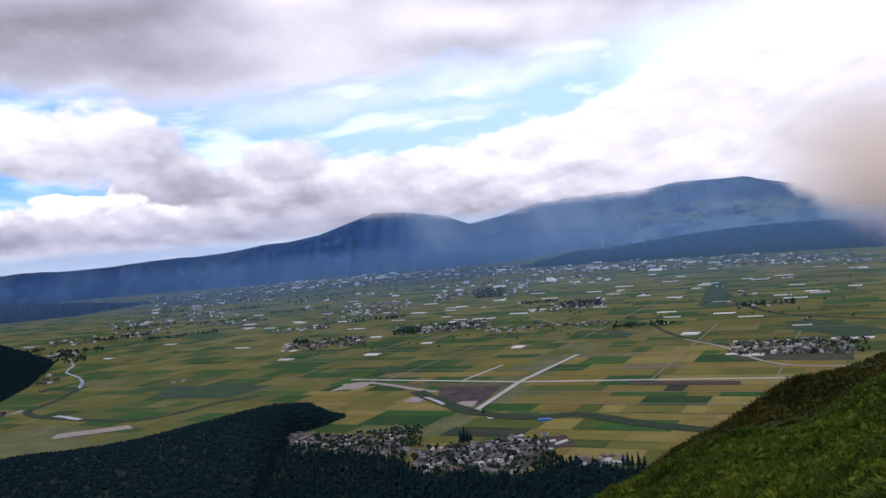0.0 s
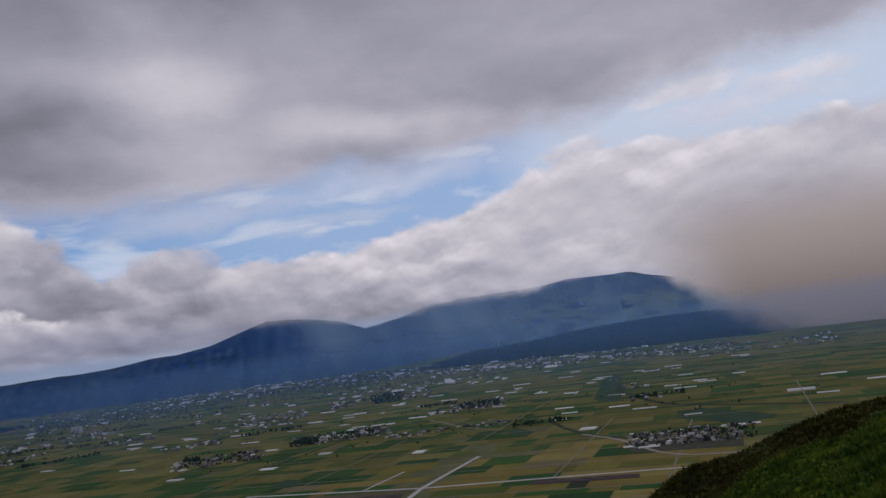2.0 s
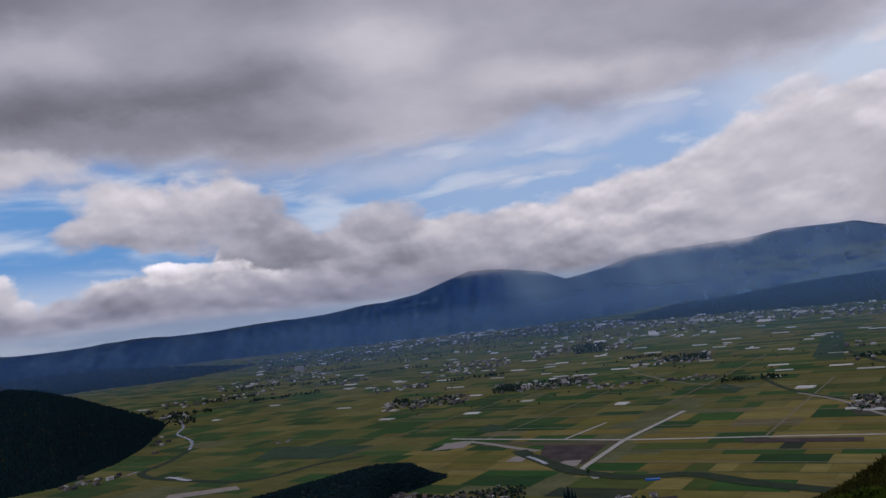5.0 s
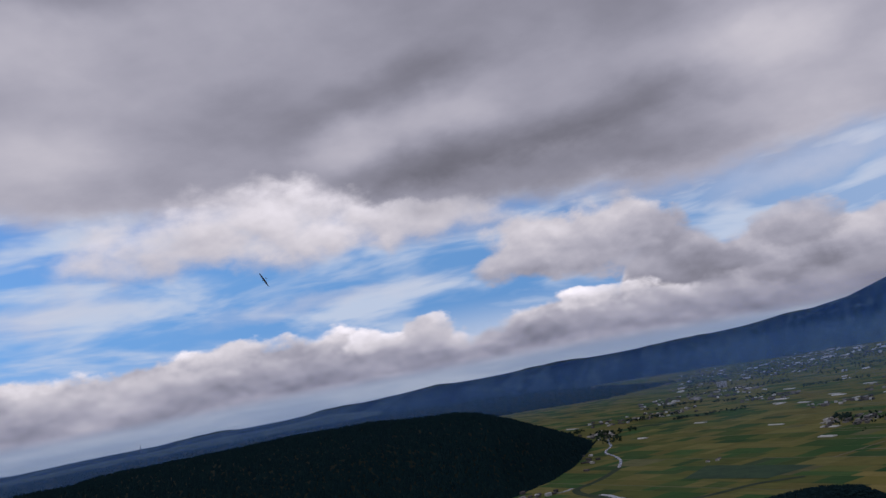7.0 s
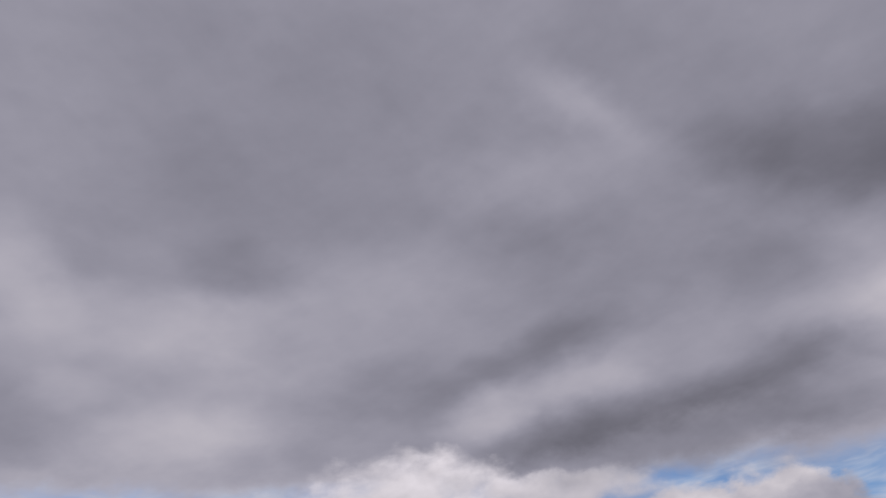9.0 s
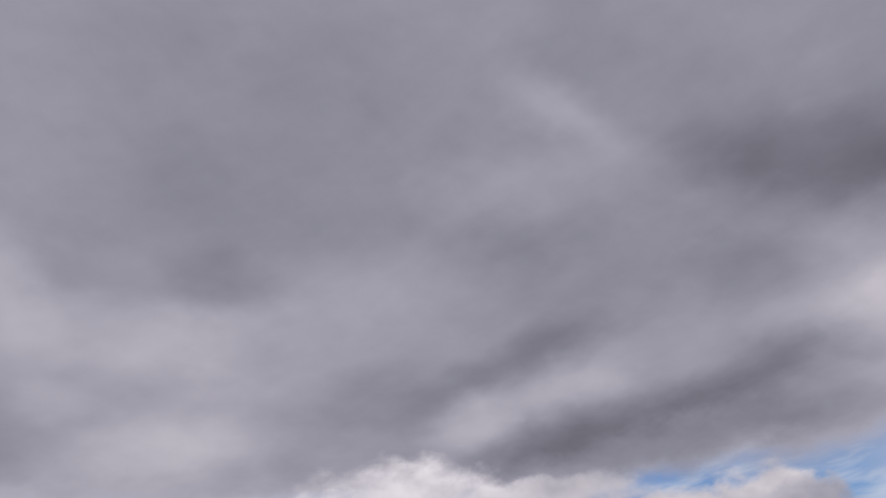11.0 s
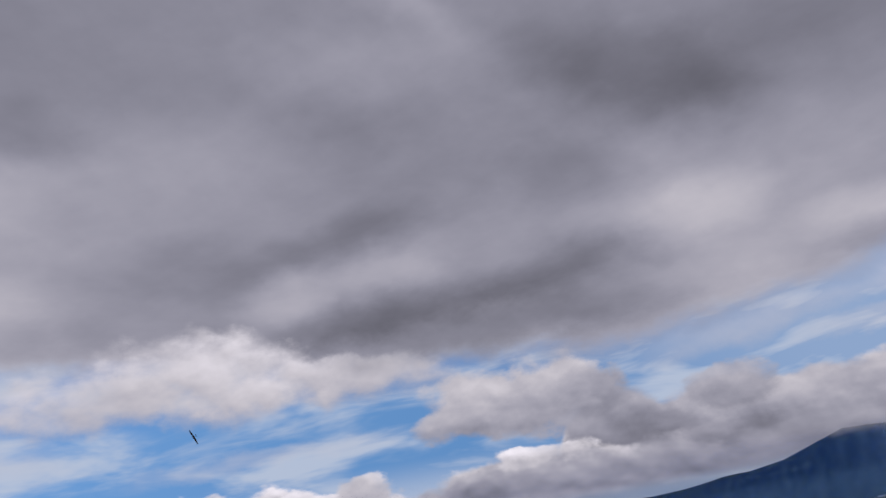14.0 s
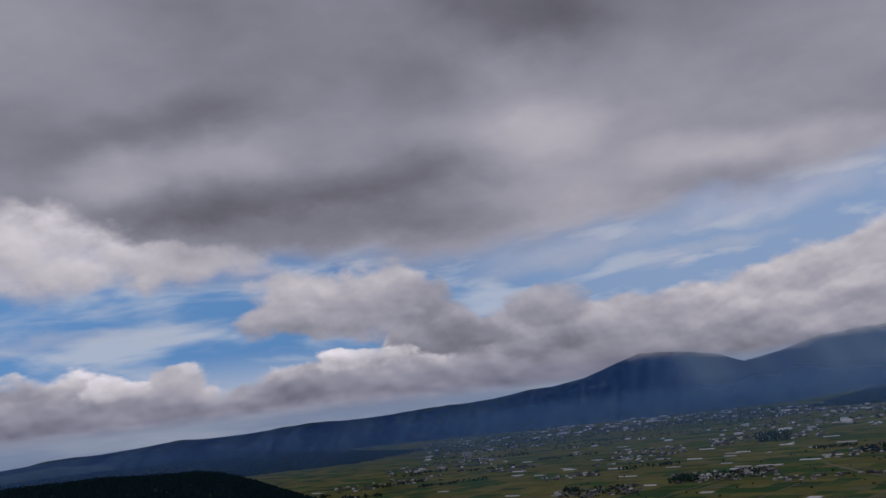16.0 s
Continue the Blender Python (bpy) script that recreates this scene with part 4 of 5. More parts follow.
def house_kind(w, d, h, pitch, roof_mat, label, name="house"):
    """Walls with gable ends, roof with eaves, a ridge cap and a lean-to."""
    base = tagged(new(name), label, "house", group="village houses")
    bm = bmesh.new()
    pts = [bm.verts.new(p) for p in ((-w / 2, -d / 2, -0.5), (w / 2, -d / 2, -0.5), (w / 2, d / 2, -0.5), (-w / 2, d / 2, -0.5),
                                     (-w / 2, -d / 2, h), (w / 2, -d / 2, h), (w / 2, d / 2, h), (-w / 2, d / 2, h), (-w / 2, 0, h + d / 2 * pitch - 0.3), (w / 2, 0, h + d / 2 * pitch - 0.3))]
    for f in ((0, 1, 5, 4), (2, 3, 7, 6), (1, 2, 6, 9, 5), (3, 0, 4, 8, 7)):
        bm.faces.new([pts[i] for i in f])
    me = bpy.data.meshes.new("wall")
    bm.to_mesh(me)
    bm.free()
    me.materials.append(M_WALL)
    part("wall", me, base)
    roof = part("roof", mesh_from("roof", *gable_arrays(w, d, h, 0.7, pitch), roof_mat), base)
    cap = block_mesh("ridge_cap", w + 1.4, 0.5, 0.35, roof_mat)
    ridge = part("ridge_cap", cap, roof)
    ridge.location = (0, 0, h + d / 2 * pitch + 0.2)
    wing = part("side_wing", block_mesh("side_wing", w * 0.55, d * 0.5, h * 0.62, M_WALL), base)
    wing.location = (w * 0.12, -d * 0.7, 0)
    wv, wf = gable_arrays(w * 0.55, d * 0.5, h * 0.62, 0.5, pitch * 0.8)
    part("wing_roof", mesh_from("wing_roof", wv, wf, roof_mat), wing)
    return base


M_YARD = material("village_yard", [(0.022, 0.030, 0.015), (0.045, 0.047, 0.028), (0.08, 0.075, 0.052)], 14, 3)
for cs in ([(-14.0, 11.85), (-13.2, 12.7), (-10.2, 13.45), (-9.9, 12.5)], [(-9.9, 12.5), (-10.2, 13.45), (-5.7, 14.35), (-5.5, 13.6)],
           [(-5.2, 14.0), (-5.2, 15.3), (1.0, 16.0), (0.8, 13.85)], [(0.8, 13.85), (1.0, 16.0), (4.6, 15.3), (3.7, 13.9)], [(16.1, 8.8), (16.6, 9.55), (23.6, 9.7), (23.6, 9.05)]):
    patch("village_yard", dips(*cs), M_YARD, 0.75, "brown yards and gardens between village houses", "yard")
patch("vegetable_bed", dips((2.5, 13.95), (3.6, 14.7), (5.9, 14.5), (5.2, 13.8)), M_BARE, 0.85, "dark bare vegetable beds beside greenhouses", "bed")

KINDS = [house_kind(11, 7.5, 4.6, 0.5, M_TILE, "two-storey village house with a grey tiled roof"),
         house_kind(9, 7, 3.0, 0.45, M_TILE, "low village house with a dark grey tiled roof"),
         house_kind(12, 8, 4.8, 0.5, M_RED, "two-storey village house with a brown tiled roof"),
         house_kind(15, 8.5, 3.6, 0.3, M_TIN, "long shed with a pale metal roof")]
used = set()
WEIGHTS = [0.46, 0.32, 0.12, 0.10]


def settle(az, dip, half_az, half_dip, count, spin=GRID, shape=None):
    """A village: houses set roughly square to the field rows."""
    made = 0
    spots = []
    for _ in range(count * 12):
        if made >= count:
            break
        a, dp = az + RNG.uniform(-1, 1) * half_az, dip + RNG.uniform(-1, 1) * half_dip
        if shape is not None and not shape(a, dp):
            continue
        x, y = sheet_at(a, dp)
        if any((x - p) ** 2 + (y - q) ** 2 < 11.5 ** 2 for p, q in spots):
            continue
        spots.append((x, y))
        kind = int(RNG.choice(4, p=WEIGHTS))
        p, s = lay(x, y)
        turn = spin + RNG.choice([0, 90, 180, 270]) + RNG.normal(0, 6)
        ob = KINDS[kind]
        m = pose(p[0], p[1], p[2] + 0.2, 0, 0, turn) @ Matrix.Scale(float(s) * RNG.uniform(0.72, 0.98), 4)
        if kind not in used:
            used.add(kind)
            ob.matrix_basis = m
        else:
            c = copy_thing(ob, m)
            c.matrix_basis = m
        made += 1


settle(-9.6, 13.0, 4.2, 1.2, 64, shape=lambda a, d: edge_front(a) - 1.0 < d < edge_front(a) - 0.05)
settle(-1.4, 14.8, 3.8, 1.2, 84, shape=lambda a, d: d < edge_front(a) - 0.1 and d > 13.95)
settle(2.6, 14.3, 1.6, 0.6, 14)
settle(7.4, 15.6, 1.6, 0.3, 12)
settle(-10.4, 6.35, 2.9, 0.28, 40)
settle(-2.6, 6.05, 3.0, 0.3, 44)
settle(4.6, 6.6, 4.2, 0.12, 18)
settle(20.0, 8.85, 3.5, 0.42, 74)
settle(-20, 7.6, 0.6, 0.1, 3)


def far_houses(name, boxes, label, mat=M_TOWN, grow=1.0):
    """Roofs and walls of distant settlements in one mesh; boxes: bearing, depression, half sizes, count."""
    V, F, off = [], [], 0
    for az, dip, ha, hd, n in boxes:
        a, dp = az + RNG.uniform(-1, 1, n) * ha, dip + RNG.uniform(-1, 1, n) * hd
        P, S = lay(*sheet_at(a, dp))
        for p, s in zip(P, S):
            w, d, h = grow * RNG.uniform(8, 17), grow * RNG.uniform(7, 10), RNG.uniform(3, 7)
            if dip < 4 and RNG.uniform() < 0.12:
                w, d, h = w * 2.4, d * 1.8, h * 1.3
            gv, gf = gable_arrays(w, d, h, 0.4, 0.38, thick=h * 0.95)
            t = radians(GRID + 90 * RNG.integers(0, 4) + RNG.normal(0, 8))
            c, sn = math.cos(t), math.sin(t)
            q = np.stack([gv[:, 0] * c - gv[:, 1] * sn, gv[:, 0] * sn + gv[:, 1] * c, gv[:, 2]], 1) * s + p
            V.append(q)
            F.append(gf + off)
            off += len(gv)
    return tagged(new(name, mesh_from(name, np.concatenate(V), np.concatenate(F), mat)), label, "town", kind="stuff")


far_houses("far_town", [(-17, 2.5, 5, 0.5, 250), (-11, 2.25, 4, 0.4, 230), (-5, 2.4, 4, 0.3, 220), (1, 2.55, 3.5, 0.28, 190), (8, 2.85, 4, 0.25, 190), (14, 3.0, 4, 0.28, 200),
                        (20, 3.35, 4, 0.25, 180), (26, 3.6, 4, 0.3, 90)], "far town of grey and pale roofs along the mountain's foot")
far_houses("far_hamlet", [(-10.4, 6.35, 2.9, 0.3, 60), (-2.4, 6.05, 3.2, 0.3, 70), (20.2, 8.85, 3.5, 0.42, 60), (4.6, 6.6, 4.2, 0.14, 26), (6.2, 5.4, 2.6, 0.16, 40), (-7.5, 4.6, 3, 0.2, 40),
                          (-20, 3.6, 4, 0.25, 110), (-24, 4.3, 3.5, 0.2, 70), (-27.5, 5.0, 1.5, 0.25, 40), (-7, 4.2, 2.5, 0.25, 90), (0.5, 4.0, 3.4, 0.25, 130), (6.8, 5.25, 1.7, 0.2, 40),
                          (-12, 5.2, 2, 0.12, 30), (-16, 4.3, 2, 0.15, 36), (17, 5.3, 1.2, 0.15, 16), (18, 6.2, 1, 0.15, 10), (-32, 8.1, 2.0, 0.3, 16), (-27.8, 6.6, 0.5, 0.5, 8), (3.5, 3.4, 5, 0.2, 60)],
           "far hamlets of grey roofs between fields")


far_houses("far_works", [(-17, 2.6, 5, 0.5, 16), (-10, 2.2, 4, 0.3, 26), (-5, 2.3, 4, 0.3, 26), (1, 2.5, 4, 0.25, 22), (8, 2.8, 4, 0.25, 20), (16, 3.1, 5, 0.3, 22), (-6, 3.4, 6, 0.3, 14), (3, 3.6, 6, 0.3, 14)],
           "large pale roofs of far workshops", material("pale_works_roof", [(0.36, 0.37, 0.38), (0.62, 0.62, 0.62)], 30, 4, spread="island"), 2.6)
far_houses("village_sheds", [(-9.6, 13.1, 3.8, 0.7, 60), (-1.4, 14.9, 3.6, 0.9, 70)], "small sheds and outbuildings between village houses", grow=0.55)


# ---- greenhouses ----
def greenhouse(az, dip, length, width, spin=GRID, bays=1):
    """Rows of arched film tunnels side by side."""
    base = tagged(new("greenhouse"), "white plastic-film greenhouse tunnels among the fields", "greenhouse", group="greenhouses on the plain")
    p, s = lay(*sheet_at(az, dip))
    length, width = length * RNG.uniform(0.6, 0.95), width * RNG.uniform(0.75, 1.0)
    base.matrix_basis = pose(p[0], p[1], p[2] + 0.35, 0, 0, spin + RNG.normal(0, 1.5)) @ Matrix.Scale(float(s), 4)
    w = width / bays
    for i in range(bays):
        vs = []
        for x in (-length / 2, length / 2):
            for j in range(9):
                a = math.pi * j / 8
                vs.append((x, (i - bays / 2 + 0.5) * w - math.cos(a) * w * 0.48, math.sin(a) * 3.2))
        q = [(j, j + 1, j + 10, j + 9) for j in range(8)]
        me = bpy.data.meshes.new("tunnel")
        me.from_pydata(vs, [], q + [tuple(range(9))[::-1], tuple(range(9, 18))])
        me.materials.append(M_FILM)
        part("tunnel", me, base)
    return base


# around the village on the right of the river
for args in [(14.0, 7.7, 62, 40, GRID, 4), (12.6, 6.2, 70, 14), (12.9, 6.55, 62, 14), (12.2, 6.9, 60, 14), (16.2, 6.5, 80, 16), (17.8, 6.8, 80, 16), (20.8, 7.5, 70, 13, -18), (23.6, 8.4, 90, 14, -18),
             (22, 5.5, 70, 18), (24, 5.2, 60, 15), (17.7, 9.25, 60, 26, -20, 3), (16.6, 9.15, 40, 14, -20)]:
    greenhouse(*args)
# the open fields under the mist
for args in [(27.5, 6.6, 90, 60, GRID, 4), (29, 6.9, 70, 15), (29.5, 5.8, 80, 18), (32, 6.3, 90, 18), (8, 4.5, 90, 18), (10, 4.3, 100, 18), (9.2, 4.75, 80, 15), (13, 4.2, 90, 20), (15.5, 4.5, 100, 20),
             (20, 4.3, 100, 22), (4.2, 4.3, 80, 16), (5, 4.7, 100, 16)]:
    greenhouse(*args)
# the middle of the plain
for args in [(0.4, 5.7, 90, 30, GRID, 2), (-1.2, 5.75, 90, 30, GRID, 2), (2.8, 5.55, 80, 18), (2.6, 7.8, 46, 36, GRID, 3), (-7.4, 7.4, 60, 26, GRID, 2), (-13.2, 7.1, 60, 22, GRID, 2),
             (-12.9, 6.55, 60, 26, GRID, 2), (-7, 6.25, 60, 20), (-3.6, 7.0, 44, 30, GRID, 2), (-20.4, 5.2, 60, 22), (-15.3, 4.5, 90, 30, GRID, 2), (-14, 4.9, 80, 26)]:
    greenhouse(*args)
for args in [(-12, 4.75, 70, 26), (-9, 5.0, 80, 18), (-6, 4.7, 80, 18), (-4, 4.9, 90, 18), (-1, 4.75, 90, 18), (1.6, 4.55, 80, 22), (-17.6, 3.4, 130, 40, GRID, 2), (-28.6, 4.3, 110, 30), (-24.2, 5.6, 60, 24)]:
    greenhouse(*args)
# beside the near village
for args in [(2.2, 14.0, 26, 8, -5), (3.9, 14.2, 30, 7, 10), (2.9, 14.45, 20, 14, -5, 2), (1.4, 14.35, 18, 7, 0), (4.9, 14.3, 26, 6, 40), (2.0, 13.75, 24, 9, 40)]:
    greenhouse(*args)
# many small ones further out
for _ in range(60):
    greenhouse(RNG.uniform(-16, 25), RNG.uniform(3.5, 6.0), RNG.uniform(40, 90), RNG.uniform(10, 22), GRID + RNG.choice([0, 0, 0, 90]))

tarp_p, _ = lay(*sheet_at(3.9, 12.75))
tarp = new("blue_tarpaulin", block_mesh("blue_tarpaulin", 22, 9, 2.2, M_BLUE))
tarp.matrix_basis = pose(tarp_p[0], tarp_p[1], tarp_p[2] + 0.9, 0, 0, -8)
tagged(tarp, "bright blue tarpaulin on the river embankment", "tarpaulin")

# tall apartment block in the far town
blk_p, blk_s = lay(*sheet_at(-18.6, 3.2))
blk = tagged(new("apartment_block"), "pale concrete apartment block in the far town", "building")
blk.matrix_basis = pose(blk_p[0], blk_p[1], blk_p[2], 0, 0, -15) @ Matrix.Scale(float(blk_s), 4)
part("wall", block_mesh("wall", 60, 18, 34, M_TIN), blk)
for fl in range(6):
    bw = part("window_band", block_mesh("window_band", 54, 0.6, 2.2, M_TILE), blk)
    bw.location = (0, -9.2, 4 + fl * 5)


# radio mast on the far plateau
mast_at = heading(-56.3, -0.75) * 4585 + EYE
mast = tagged(new("radio_mast"), "slim grey radio mast on the far plateau", "mast")
mast.matrix_basis = pose(mast_at.x, mast_at.y, mast_at.z - 6)
part("tower", block_mesh("tower", 5, 5, 30, M_TILE), mast)
top_box = part("antenna", block_mesh("antenna", 2, 2, 14, M_TILE), mast)
top_box.location = (0, 0, 29)


# ---- mist: painted haze over the far side, glowing cloud on the summits, rain at the right ----
def haze_tint(k, tint, cover):
    """See-through tinted surface that paints haze over whatever stands behind."""
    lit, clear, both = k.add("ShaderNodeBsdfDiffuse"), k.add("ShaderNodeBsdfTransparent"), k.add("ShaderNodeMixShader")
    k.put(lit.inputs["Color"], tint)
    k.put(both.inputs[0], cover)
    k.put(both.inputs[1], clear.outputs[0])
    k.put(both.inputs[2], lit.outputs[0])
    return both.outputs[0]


def mist_material():
    m = bpy.data.materials.new("mist")
    m.use_nodes = True
    k = Nodes(m.node_tree)
    k.tree.nodes.clear()
    geo = k.add("ShaderNodeNewGeometry")
    d = k.vec("NORMALIZE", k.vec("SUBTRACT", geo.outputs["Position"], (0.0, 0.0, H)))
    x, y, z = k.split(d)
    az = k.math("MULTIPLY", k.math("ARCTAN2", x, y), 57.29578)
    el = k.math("MULTIPLY", k.math("ARCSINE", z), 57.29578)
    flat = k.xyz(k.math("MULTIPLY", az, 0.1), k.math("MULTIPLY", el, 0.2), 0.0)
    n = k.noise(flat, 3.0, 6, 0.6)
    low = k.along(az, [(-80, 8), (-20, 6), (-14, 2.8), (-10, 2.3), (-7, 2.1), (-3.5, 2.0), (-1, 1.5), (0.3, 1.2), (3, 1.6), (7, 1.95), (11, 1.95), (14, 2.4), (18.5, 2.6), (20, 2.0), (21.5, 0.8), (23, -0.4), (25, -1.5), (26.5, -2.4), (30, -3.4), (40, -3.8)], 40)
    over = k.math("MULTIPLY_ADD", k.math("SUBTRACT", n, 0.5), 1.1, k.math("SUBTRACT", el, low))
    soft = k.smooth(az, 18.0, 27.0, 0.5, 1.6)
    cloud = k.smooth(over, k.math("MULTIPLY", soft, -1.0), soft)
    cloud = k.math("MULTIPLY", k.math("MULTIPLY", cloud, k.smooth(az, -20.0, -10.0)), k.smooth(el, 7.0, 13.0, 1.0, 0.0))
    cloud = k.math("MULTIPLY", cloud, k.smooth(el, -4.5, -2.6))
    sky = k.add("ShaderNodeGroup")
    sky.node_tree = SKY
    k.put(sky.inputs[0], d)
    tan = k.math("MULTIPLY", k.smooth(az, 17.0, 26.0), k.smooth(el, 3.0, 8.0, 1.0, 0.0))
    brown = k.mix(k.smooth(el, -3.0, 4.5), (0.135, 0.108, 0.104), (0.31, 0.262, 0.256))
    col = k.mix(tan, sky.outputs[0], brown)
    # rain shafts and blue air, painted as a tint on the sheet
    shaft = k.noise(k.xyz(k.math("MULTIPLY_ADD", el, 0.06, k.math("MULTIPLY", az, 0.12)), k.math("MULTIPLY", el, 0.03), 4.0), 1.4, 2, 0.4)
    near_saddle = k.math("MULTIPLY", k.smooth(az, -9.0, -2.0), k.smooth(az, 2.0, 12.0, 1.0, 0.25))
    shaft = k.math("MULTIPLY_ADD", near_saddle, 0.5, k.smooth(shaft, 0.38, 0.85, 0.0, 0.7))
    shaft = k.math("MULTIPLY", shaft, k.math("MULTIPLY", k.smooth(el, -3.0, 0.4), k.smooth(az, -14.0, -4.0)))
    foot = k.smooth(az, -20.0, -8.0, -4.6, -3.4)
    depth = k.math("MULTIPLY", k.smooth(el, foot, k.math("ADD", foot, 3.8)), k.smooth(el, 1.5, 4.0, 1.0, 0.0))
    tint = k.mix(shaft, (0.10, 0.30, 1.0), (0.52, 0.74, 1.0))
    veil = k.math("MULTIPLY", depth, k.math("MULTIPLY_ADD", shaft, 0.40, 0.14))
    thin = haze_tint(k, tint, veil)
    # summit cloud and brown rain mist glow by emission, in painted sky colours
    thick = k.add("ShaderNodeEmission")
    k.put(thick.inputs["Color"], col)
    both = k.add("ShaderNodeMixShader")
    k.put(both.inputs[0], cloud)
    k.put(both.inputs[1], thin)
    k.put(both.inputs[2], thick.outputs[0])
    k.put(k.add("ShaderNodeOutputMaterial").inputs[0], both.outputs[0])
    return m


def rain_haze_material():
    """Tint that paints blue haze over the volcano, greyer with rain at the right."""
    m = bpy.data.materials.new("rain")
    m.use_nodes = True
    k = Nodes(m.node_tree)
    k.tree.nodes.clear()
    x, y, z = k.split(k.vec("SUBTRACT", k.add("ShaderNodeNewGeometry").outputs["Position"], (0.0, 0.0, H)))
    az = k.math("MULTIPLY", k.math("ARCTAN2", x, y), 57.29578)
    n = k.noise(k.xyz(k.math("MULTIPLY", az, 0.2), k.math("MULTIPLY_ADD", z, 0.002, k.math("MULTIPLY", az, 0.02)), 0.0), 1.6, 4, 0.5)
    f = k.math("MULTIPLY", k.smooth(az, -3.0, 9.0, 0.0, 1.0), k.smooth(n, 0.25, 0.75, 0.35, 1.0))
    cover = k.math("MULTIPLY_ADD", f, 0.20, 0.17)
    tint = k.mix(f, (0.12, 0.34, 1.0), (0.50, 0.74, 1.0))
    k.put(k.add("ShaderNodeOutputMaterial").inputs[0], haze_tint(k, tint, cover))
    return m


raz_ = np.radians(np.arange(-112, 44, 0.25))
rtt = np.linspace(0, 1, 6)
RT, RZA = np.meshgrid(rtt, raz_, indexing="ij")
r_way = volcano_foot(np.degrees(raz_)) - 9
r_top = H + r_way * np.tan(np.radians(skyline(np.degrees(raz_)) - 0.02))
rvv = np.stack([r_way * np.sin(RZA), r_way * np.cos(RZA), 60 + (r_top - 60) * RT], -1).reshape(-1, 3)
tagged(new("rain_haze_sheet", mesh_from("rain_haze_sheet", rvv, grid_faces(len(rtt), len(raz_)), rain_haze_material(), True)),
       "tinted sheet painting blue haze and rain between foothill and volcano", "rain", kind="structure")

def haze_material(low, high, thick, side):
    """Haze painted as a blue tint, stronger upwards from the sheet's foot."""
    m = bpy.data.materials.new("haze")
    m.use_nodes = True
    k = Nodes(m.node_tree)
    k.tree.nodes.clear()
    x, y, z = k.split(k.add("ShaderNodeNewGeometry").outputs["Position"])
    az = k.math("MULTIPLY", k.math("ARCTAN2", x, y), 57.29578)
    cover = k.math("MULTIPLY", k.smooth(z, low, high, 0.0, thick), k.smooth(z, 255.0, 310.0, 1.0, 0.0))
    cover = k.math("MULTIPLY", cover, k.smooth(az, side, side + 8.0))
    k.put(k.add("ShaderNodeOutputMaterial").inputs[0], haze_tint(k, (0.30, 0.56, 1.0), cover))
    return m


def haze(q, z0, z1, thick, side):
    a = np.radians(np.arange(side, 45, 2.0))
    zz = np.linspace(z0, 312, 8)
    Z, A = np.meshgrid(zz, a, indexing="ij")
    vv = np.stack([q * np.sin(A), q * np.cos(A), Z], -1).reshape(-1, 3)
    tagged(new("haze_sheet", mesh_from("haze_sheet", vv, grid_faces(len(zz), len(a)), haze_material(z0, z1, thick, side), True)),
           "blue-tinted sheet painting haze over the far plain", "haze", kind="structure")


# two tinted sheets stand in for the haze over the plain
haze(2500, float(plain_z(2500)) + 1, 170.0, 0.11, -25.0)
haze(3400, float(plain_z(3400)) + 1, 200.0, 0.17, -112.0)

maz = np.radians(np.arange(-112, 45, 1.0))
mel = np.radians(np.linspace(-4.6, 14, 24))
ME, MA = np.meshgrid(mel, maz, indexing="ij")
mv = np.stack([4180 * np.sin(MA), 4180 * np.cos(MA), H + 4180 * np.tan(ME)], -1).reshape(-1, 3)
tagged(new("mist_glow_sheet", mesh_from("mist_glow_sheet", mv, grid_faces(len(mel), len(maz)), mist_material(), True)),
       "tinted, glowing sheet painting mist and rain cloud before the volcano", "mist", kind="structure")


# ---- the grassy rim where the camera stands ----
near_line = curve((-180, 12), (-120, 8), (-60, -34), (-20, -34), (0, -24.4), (5, -19.9), (7.7, -18.2), (11, -16.7), (16.2, -14.6), (20.8, -12.9), (25.3, -10.9), (35, -7.8), (60, -1), (120, 8), (180, 12))
far_line = curve((-180, 10), (-120, 6), (-60, -36), (-20, -36), (0, -26), (5, -20.6), (8.3, -17.8), (11.1, -16.1), (13.8, -14.25), (19.9, -11.1), (25.4, -9.3), (35, -6.8), (60, -2), (120, 6), (180, 10))


def rim_z(q, az):
    """Height of the rim: a near bank, a hollow, a second shoulder, then the drop."""
    n, f = np.tan(np.radians(near_line(az))), np.tan(np.radians(far_line(az)))
    k0 = H - 1.7
    z1, z2 = H + 62 * n, H + 118 * f
    t = np.clip(q / 62, 0, 1)
    zz = k0 + (z1 - k0) * t - 5.0 * np.sin(np.pi * t) * np.clip(-n * 3, 0, 1)
    m = np.clip((q - 62) / 56, 0, 1)
    mid = z1 + (z2 - z1) * m - 5.5 * np.clip(np.sin(np.pi * m), 0, 1) ** 1.3
    zz = np.where(q > 62, mid, zz)
    slope2 = np.where(f > -0.05, 0.05, 0.75)
    drop = z2 - (q - 118) * slope2
    zz = np.where(q > 118, np.maximum(drop, -4), zz)
    xx, yy = q * np.sin(np.radians(az)), q * np.cos(np.radians(az))
    bump = (0.45 * wave(xx / 7.0, yy / 7.0, 3, 3) + 0.30 * wave(xx / 1.3, yy / 1.3, 8, 2)) * np.clip(q / 25, 0, 1)
    return zz + bump


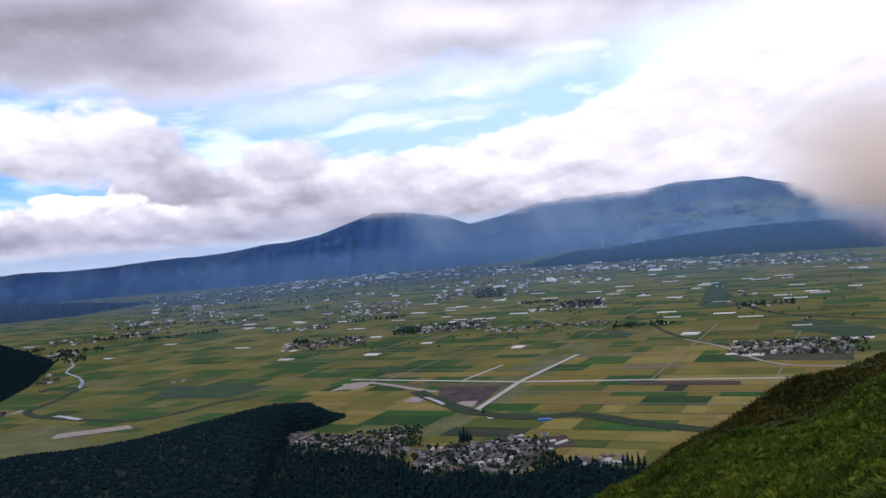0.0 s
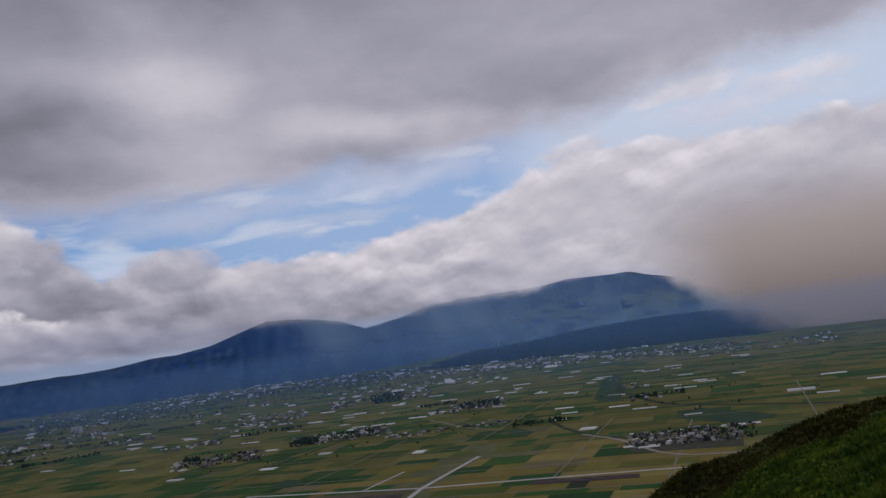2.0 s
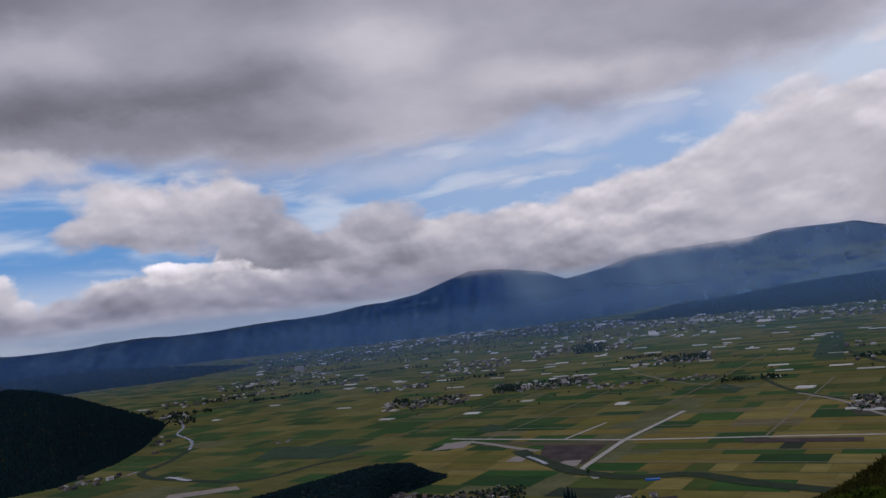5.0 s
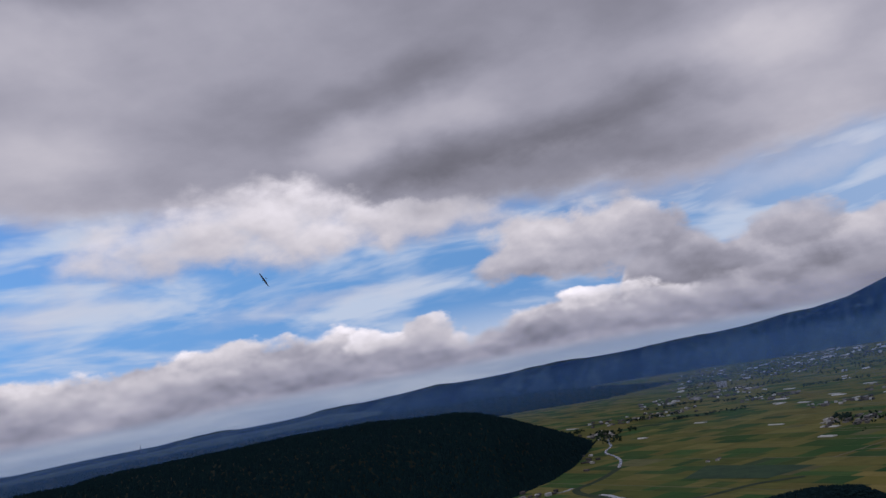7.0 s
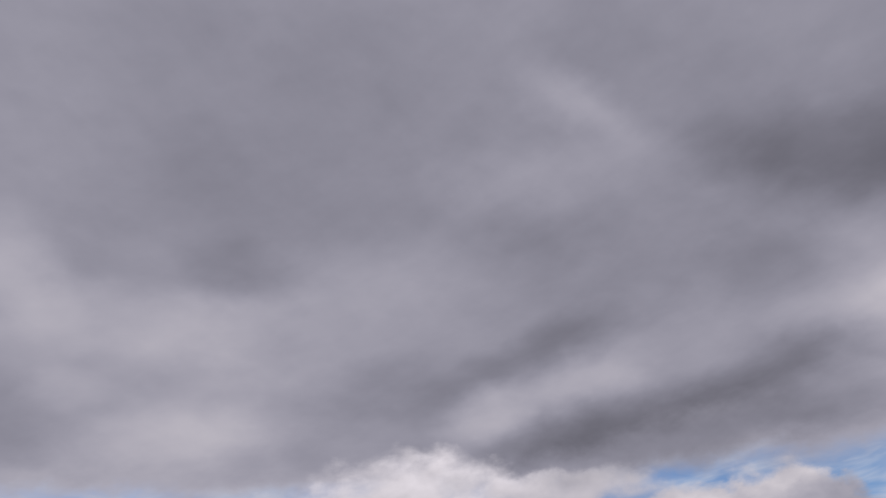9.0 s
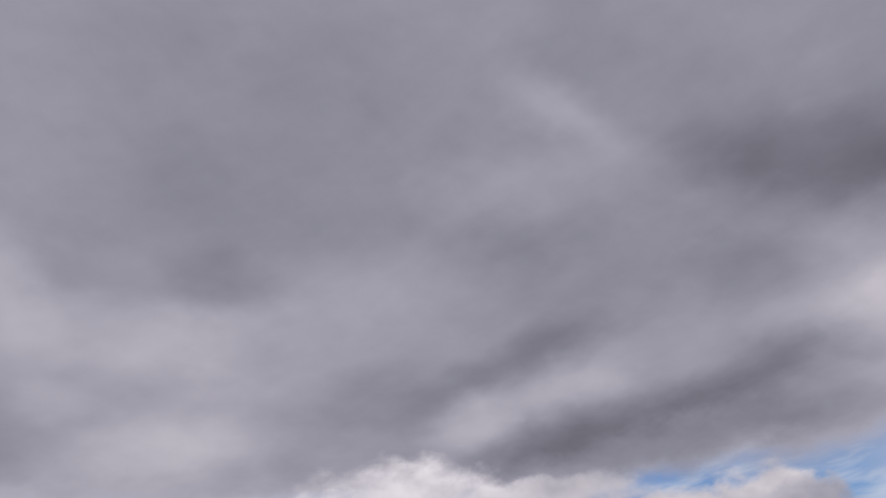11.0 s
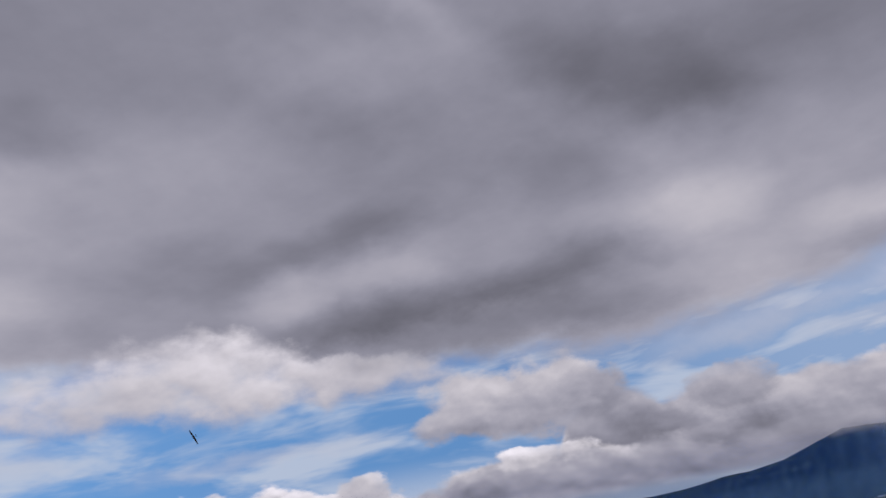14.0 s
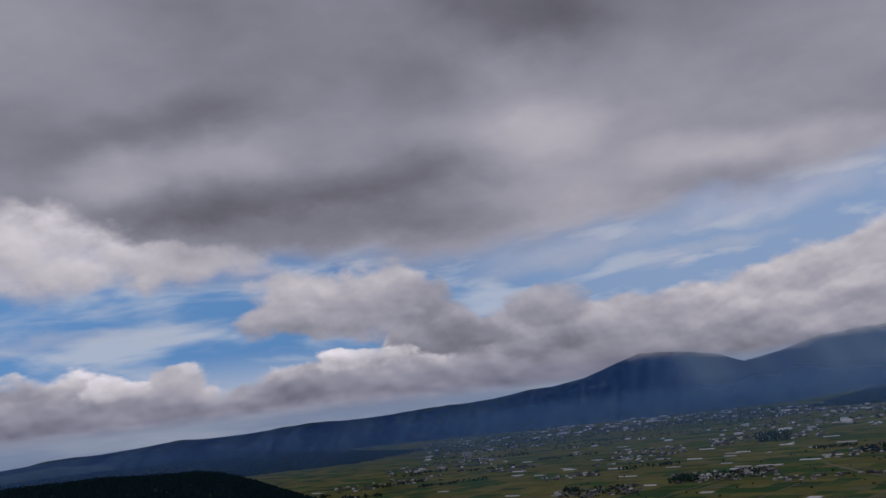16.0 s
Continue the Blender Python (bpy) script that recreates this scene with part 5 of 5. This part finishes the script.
rq = np.concatenate([np.linspace(0, 30, 16), np.linspace(31, 130, 170), np.linspace(135, 700, 40)])
ra = np.concatenate([np.arange(-180, 3, 1.5), np.arange(3, 42, 0.3), np.arange(42, 180.1, 1.5)])
RQ, RA = np.meshgrid(rq, ra, indexing="ij")
rv = np.stack([RQ * np.sin(np.radians(RA)), RQ * np.cos(np.radians(RA)), rim_z(RQ, RA)], -1).reshape(-1, 3)
tagged(new("grassy_rim", mesh_from("grassy_rim", rv, grid_faces(len(rq), len(ra))[:, ::-1], M_GRASS, True)), "steep grassy hillside with rough green turf", "hillside", kind="structure")


def tuft(seed, blades, lean):
    """A clump of bent grass blades, one unit high."""
    g = np.random.default_rng(seed)
    vs, fs = [], []
    for _ in range(blades):
        a, r = g.uniform(0, 2 * math.pi), g.uniform(0.0, 0.5)
        c, s = math.cos(a), math.sin(a)
        x, y, h, w, l = r * c, r * s, g.uniform(0.55, 1.0), g.uniform(0.07, 0.13), lean * g.uniform(0.3, 1.0)
        b = len(vs)
        vs += [(x - s * w, y + c * w, 0), (x + s * w, y - c * w, 0), (x + c * l * 0.4 - s * w * 0.7, y + s * l * 0.4 + c * w * 0.7, h * 0.7),
               (x + c * l * 0.4 + s * w * 0.7, y + s * l * 0.4 - c * w * 0.7, h * 0.7), (x + c * l, y + s * l, h)]
        fs += [(b, b + 1, b + 3), (b, b + 3, b + 2), (b + 2, b + 3, b + 4)]
    return np.array(vs), np.array(fs)


def clump(seed):
    """A low leafy cushion, one unit high."""
    g = np.random.default_rng(seed)
    bm = bmesh.new()
    bmesh.ops.create_icosphere(bm, subdivisions=1, radius=0.5)
    vs = np.array([tuple(np.array(w.co) * g.uniform(0.6, 1.25) + (0, 0, 0.35)) for w in bm.verts])
    fs = np.array([[w.index for w in q.verts] for q in bm.faces])
    bm.free()
    return vs, fs


TUFTS = [tuft(s, 6, 0.8) for s in (1, 2, 3, 8, 9, 11, 12)] + [clump(4)]


def sward(name, q0, q1, a0, a1, count, w0, w1, h0, h1, mat, label):
    q, a = np.sqrt(RNG.uniform(q0 ** 2, q1 ** 2, count)), RNG.uniform(a0, a1, count)
    clump = wave(q * np.sin(np.radians(a)) / 3.0, q * np.cos(np.radians(a)) / 3.0, 17, 3)
    ok = clump > RNG.uniform(-1.6, 0.9, count)
    q, a, clump = q[ok], a[ok], clump[ok]
    p = np.stack([q * np.sin(np.radians(a)), q * np.cos(np.radians(a)), rim_z(q, a) - 0.05], 1)
    g = np.clip(1 + 0.35 * clump, 0.5, 1.7)
    s = np.stack([RNG.uniform(w0, w1, len(q)) * g, RNG.uniform(h0, h1, len(q)) * g], 1)
    return tagged(bulk(name, TUFTS, p, s, mat, label, "grass"), kind="stuff")


sward("rough_grass", 34, 64, 4, 40, 50000, 0.32, 0.64, 0.40, 0.80, M_BLADE, "tall bright green grass on the near bank")
sward("olive_scrub", 76, 125, 4, 38, 38000, 0.48, 1.0, 0.50, 1.0, M_DRY, "darker olive scrub on the far shoulder")

sward("rough_grass", 10, 36, 2, 44, 9000, 0.5, 1.0, 0.14, 0.32, M_BLADE, "green grass on the near hillside")
sward("rough_grass", 1.5, 10, -180, 180, 4500, 0.3, 0.6, 0.10, 0.22, M_BLADE, "short green grass round the lookout")

# ---- model glider in the air ----
glider = tagged(new("model_glider"), "small dark glider banking in the air", "glider")
g_way = heading(-47.3, 9.0)
g_right, g_at = Vector((g_way.y, -g_way.x, 0)).normalized(), EYE + g_way * 150
g_up = g_right.cross(g_way)
g_span = g_right * math.cos(radians(63)) - g_up * math.sin(radians(63))
g_nose = (g_way * -0.75 - g_right * 0.55 - g_up * 0.3).normalized()
g_nose = (g_nose - g_span * g_nose.dot(g_span)).normalized()
g_top = g_span.cross(g_nose)
glider.matrix_basis = Matrix(((g_span.x, g_nose.x, g_top.x, g_at.x), (g_span.y, g_nose.y, g_top.y, g_at.y), (g_span.z, g_nose.z, g_top.z, g_at.z), (0, 0, 0, 1)))


def loft(name, sections, mat, parent):
    """Flat-oval sections (x, y, z, half width, half height) joined along x."""
    vs, fs, n = [], [], 8
    for x, y, zc, hw, hh in sections:
        vs += [(x, y + hw * math.cos(2 * math.pi * j / n), zc + hh * math.sin(2 * math.pi * j / n)) for j in range(n)]
    for i in range(len(sections) - 1):
        fs += [(i * n + j, i * n + (j + 1) % n, (i + 1) * n + (j + 1) % n, (i + 1) * n + j) for j in range(n)]
    me = bpy.data.meshes.new(name)
    me.from_pydata(vs, [], fs + [tuple(range(n))[::-1], tuple(range((len(sections) - 1) * n, len(sections) * n))])
    me.materials.append(mat)
    return part(name, me, parent)


loft("wing", [(-1.4, -0.06, 0.10, 0.10, 0.02), (-0.7, 0, 0.03, 0.20, 0.04), (0, 0.02, 0, 0.24, 0.05), (0.7, 0, 0.03, 0.20, 0.04), (1.4, -0.06, 0.10, 0.10, 0.02)], M_DARK, glider)
fus = loft("fuselage", [(-0.55, 0, 0, 0.02, 0.02), (-0.4, 0, 0, 0.05, 0.06), (0.0, 0, 0, 0.04, 0.05), (0.8, 0, 0.02, 0.015, 0.015)], M_DARK, glider)
fus.rotation_euler = (0, 0, radians(-90))
loft("tailplane", [(-0.25, -0.78, 0.04, 0.05, 0.008), (0.25, -0.78, 0.04, 0.05, 0.008)], M_DARK, glider)

# ---- nearest plots of the plain, one by one ----
for p in close:
    c = plot_corners(p, 0.35)
    mid = c.mean(0)
    ob = part("field_plot", mesh_from("field_plot", c - mid, np.arange(4).reshape(1, 4), M_FIELD), ground)
    ob.location = mid
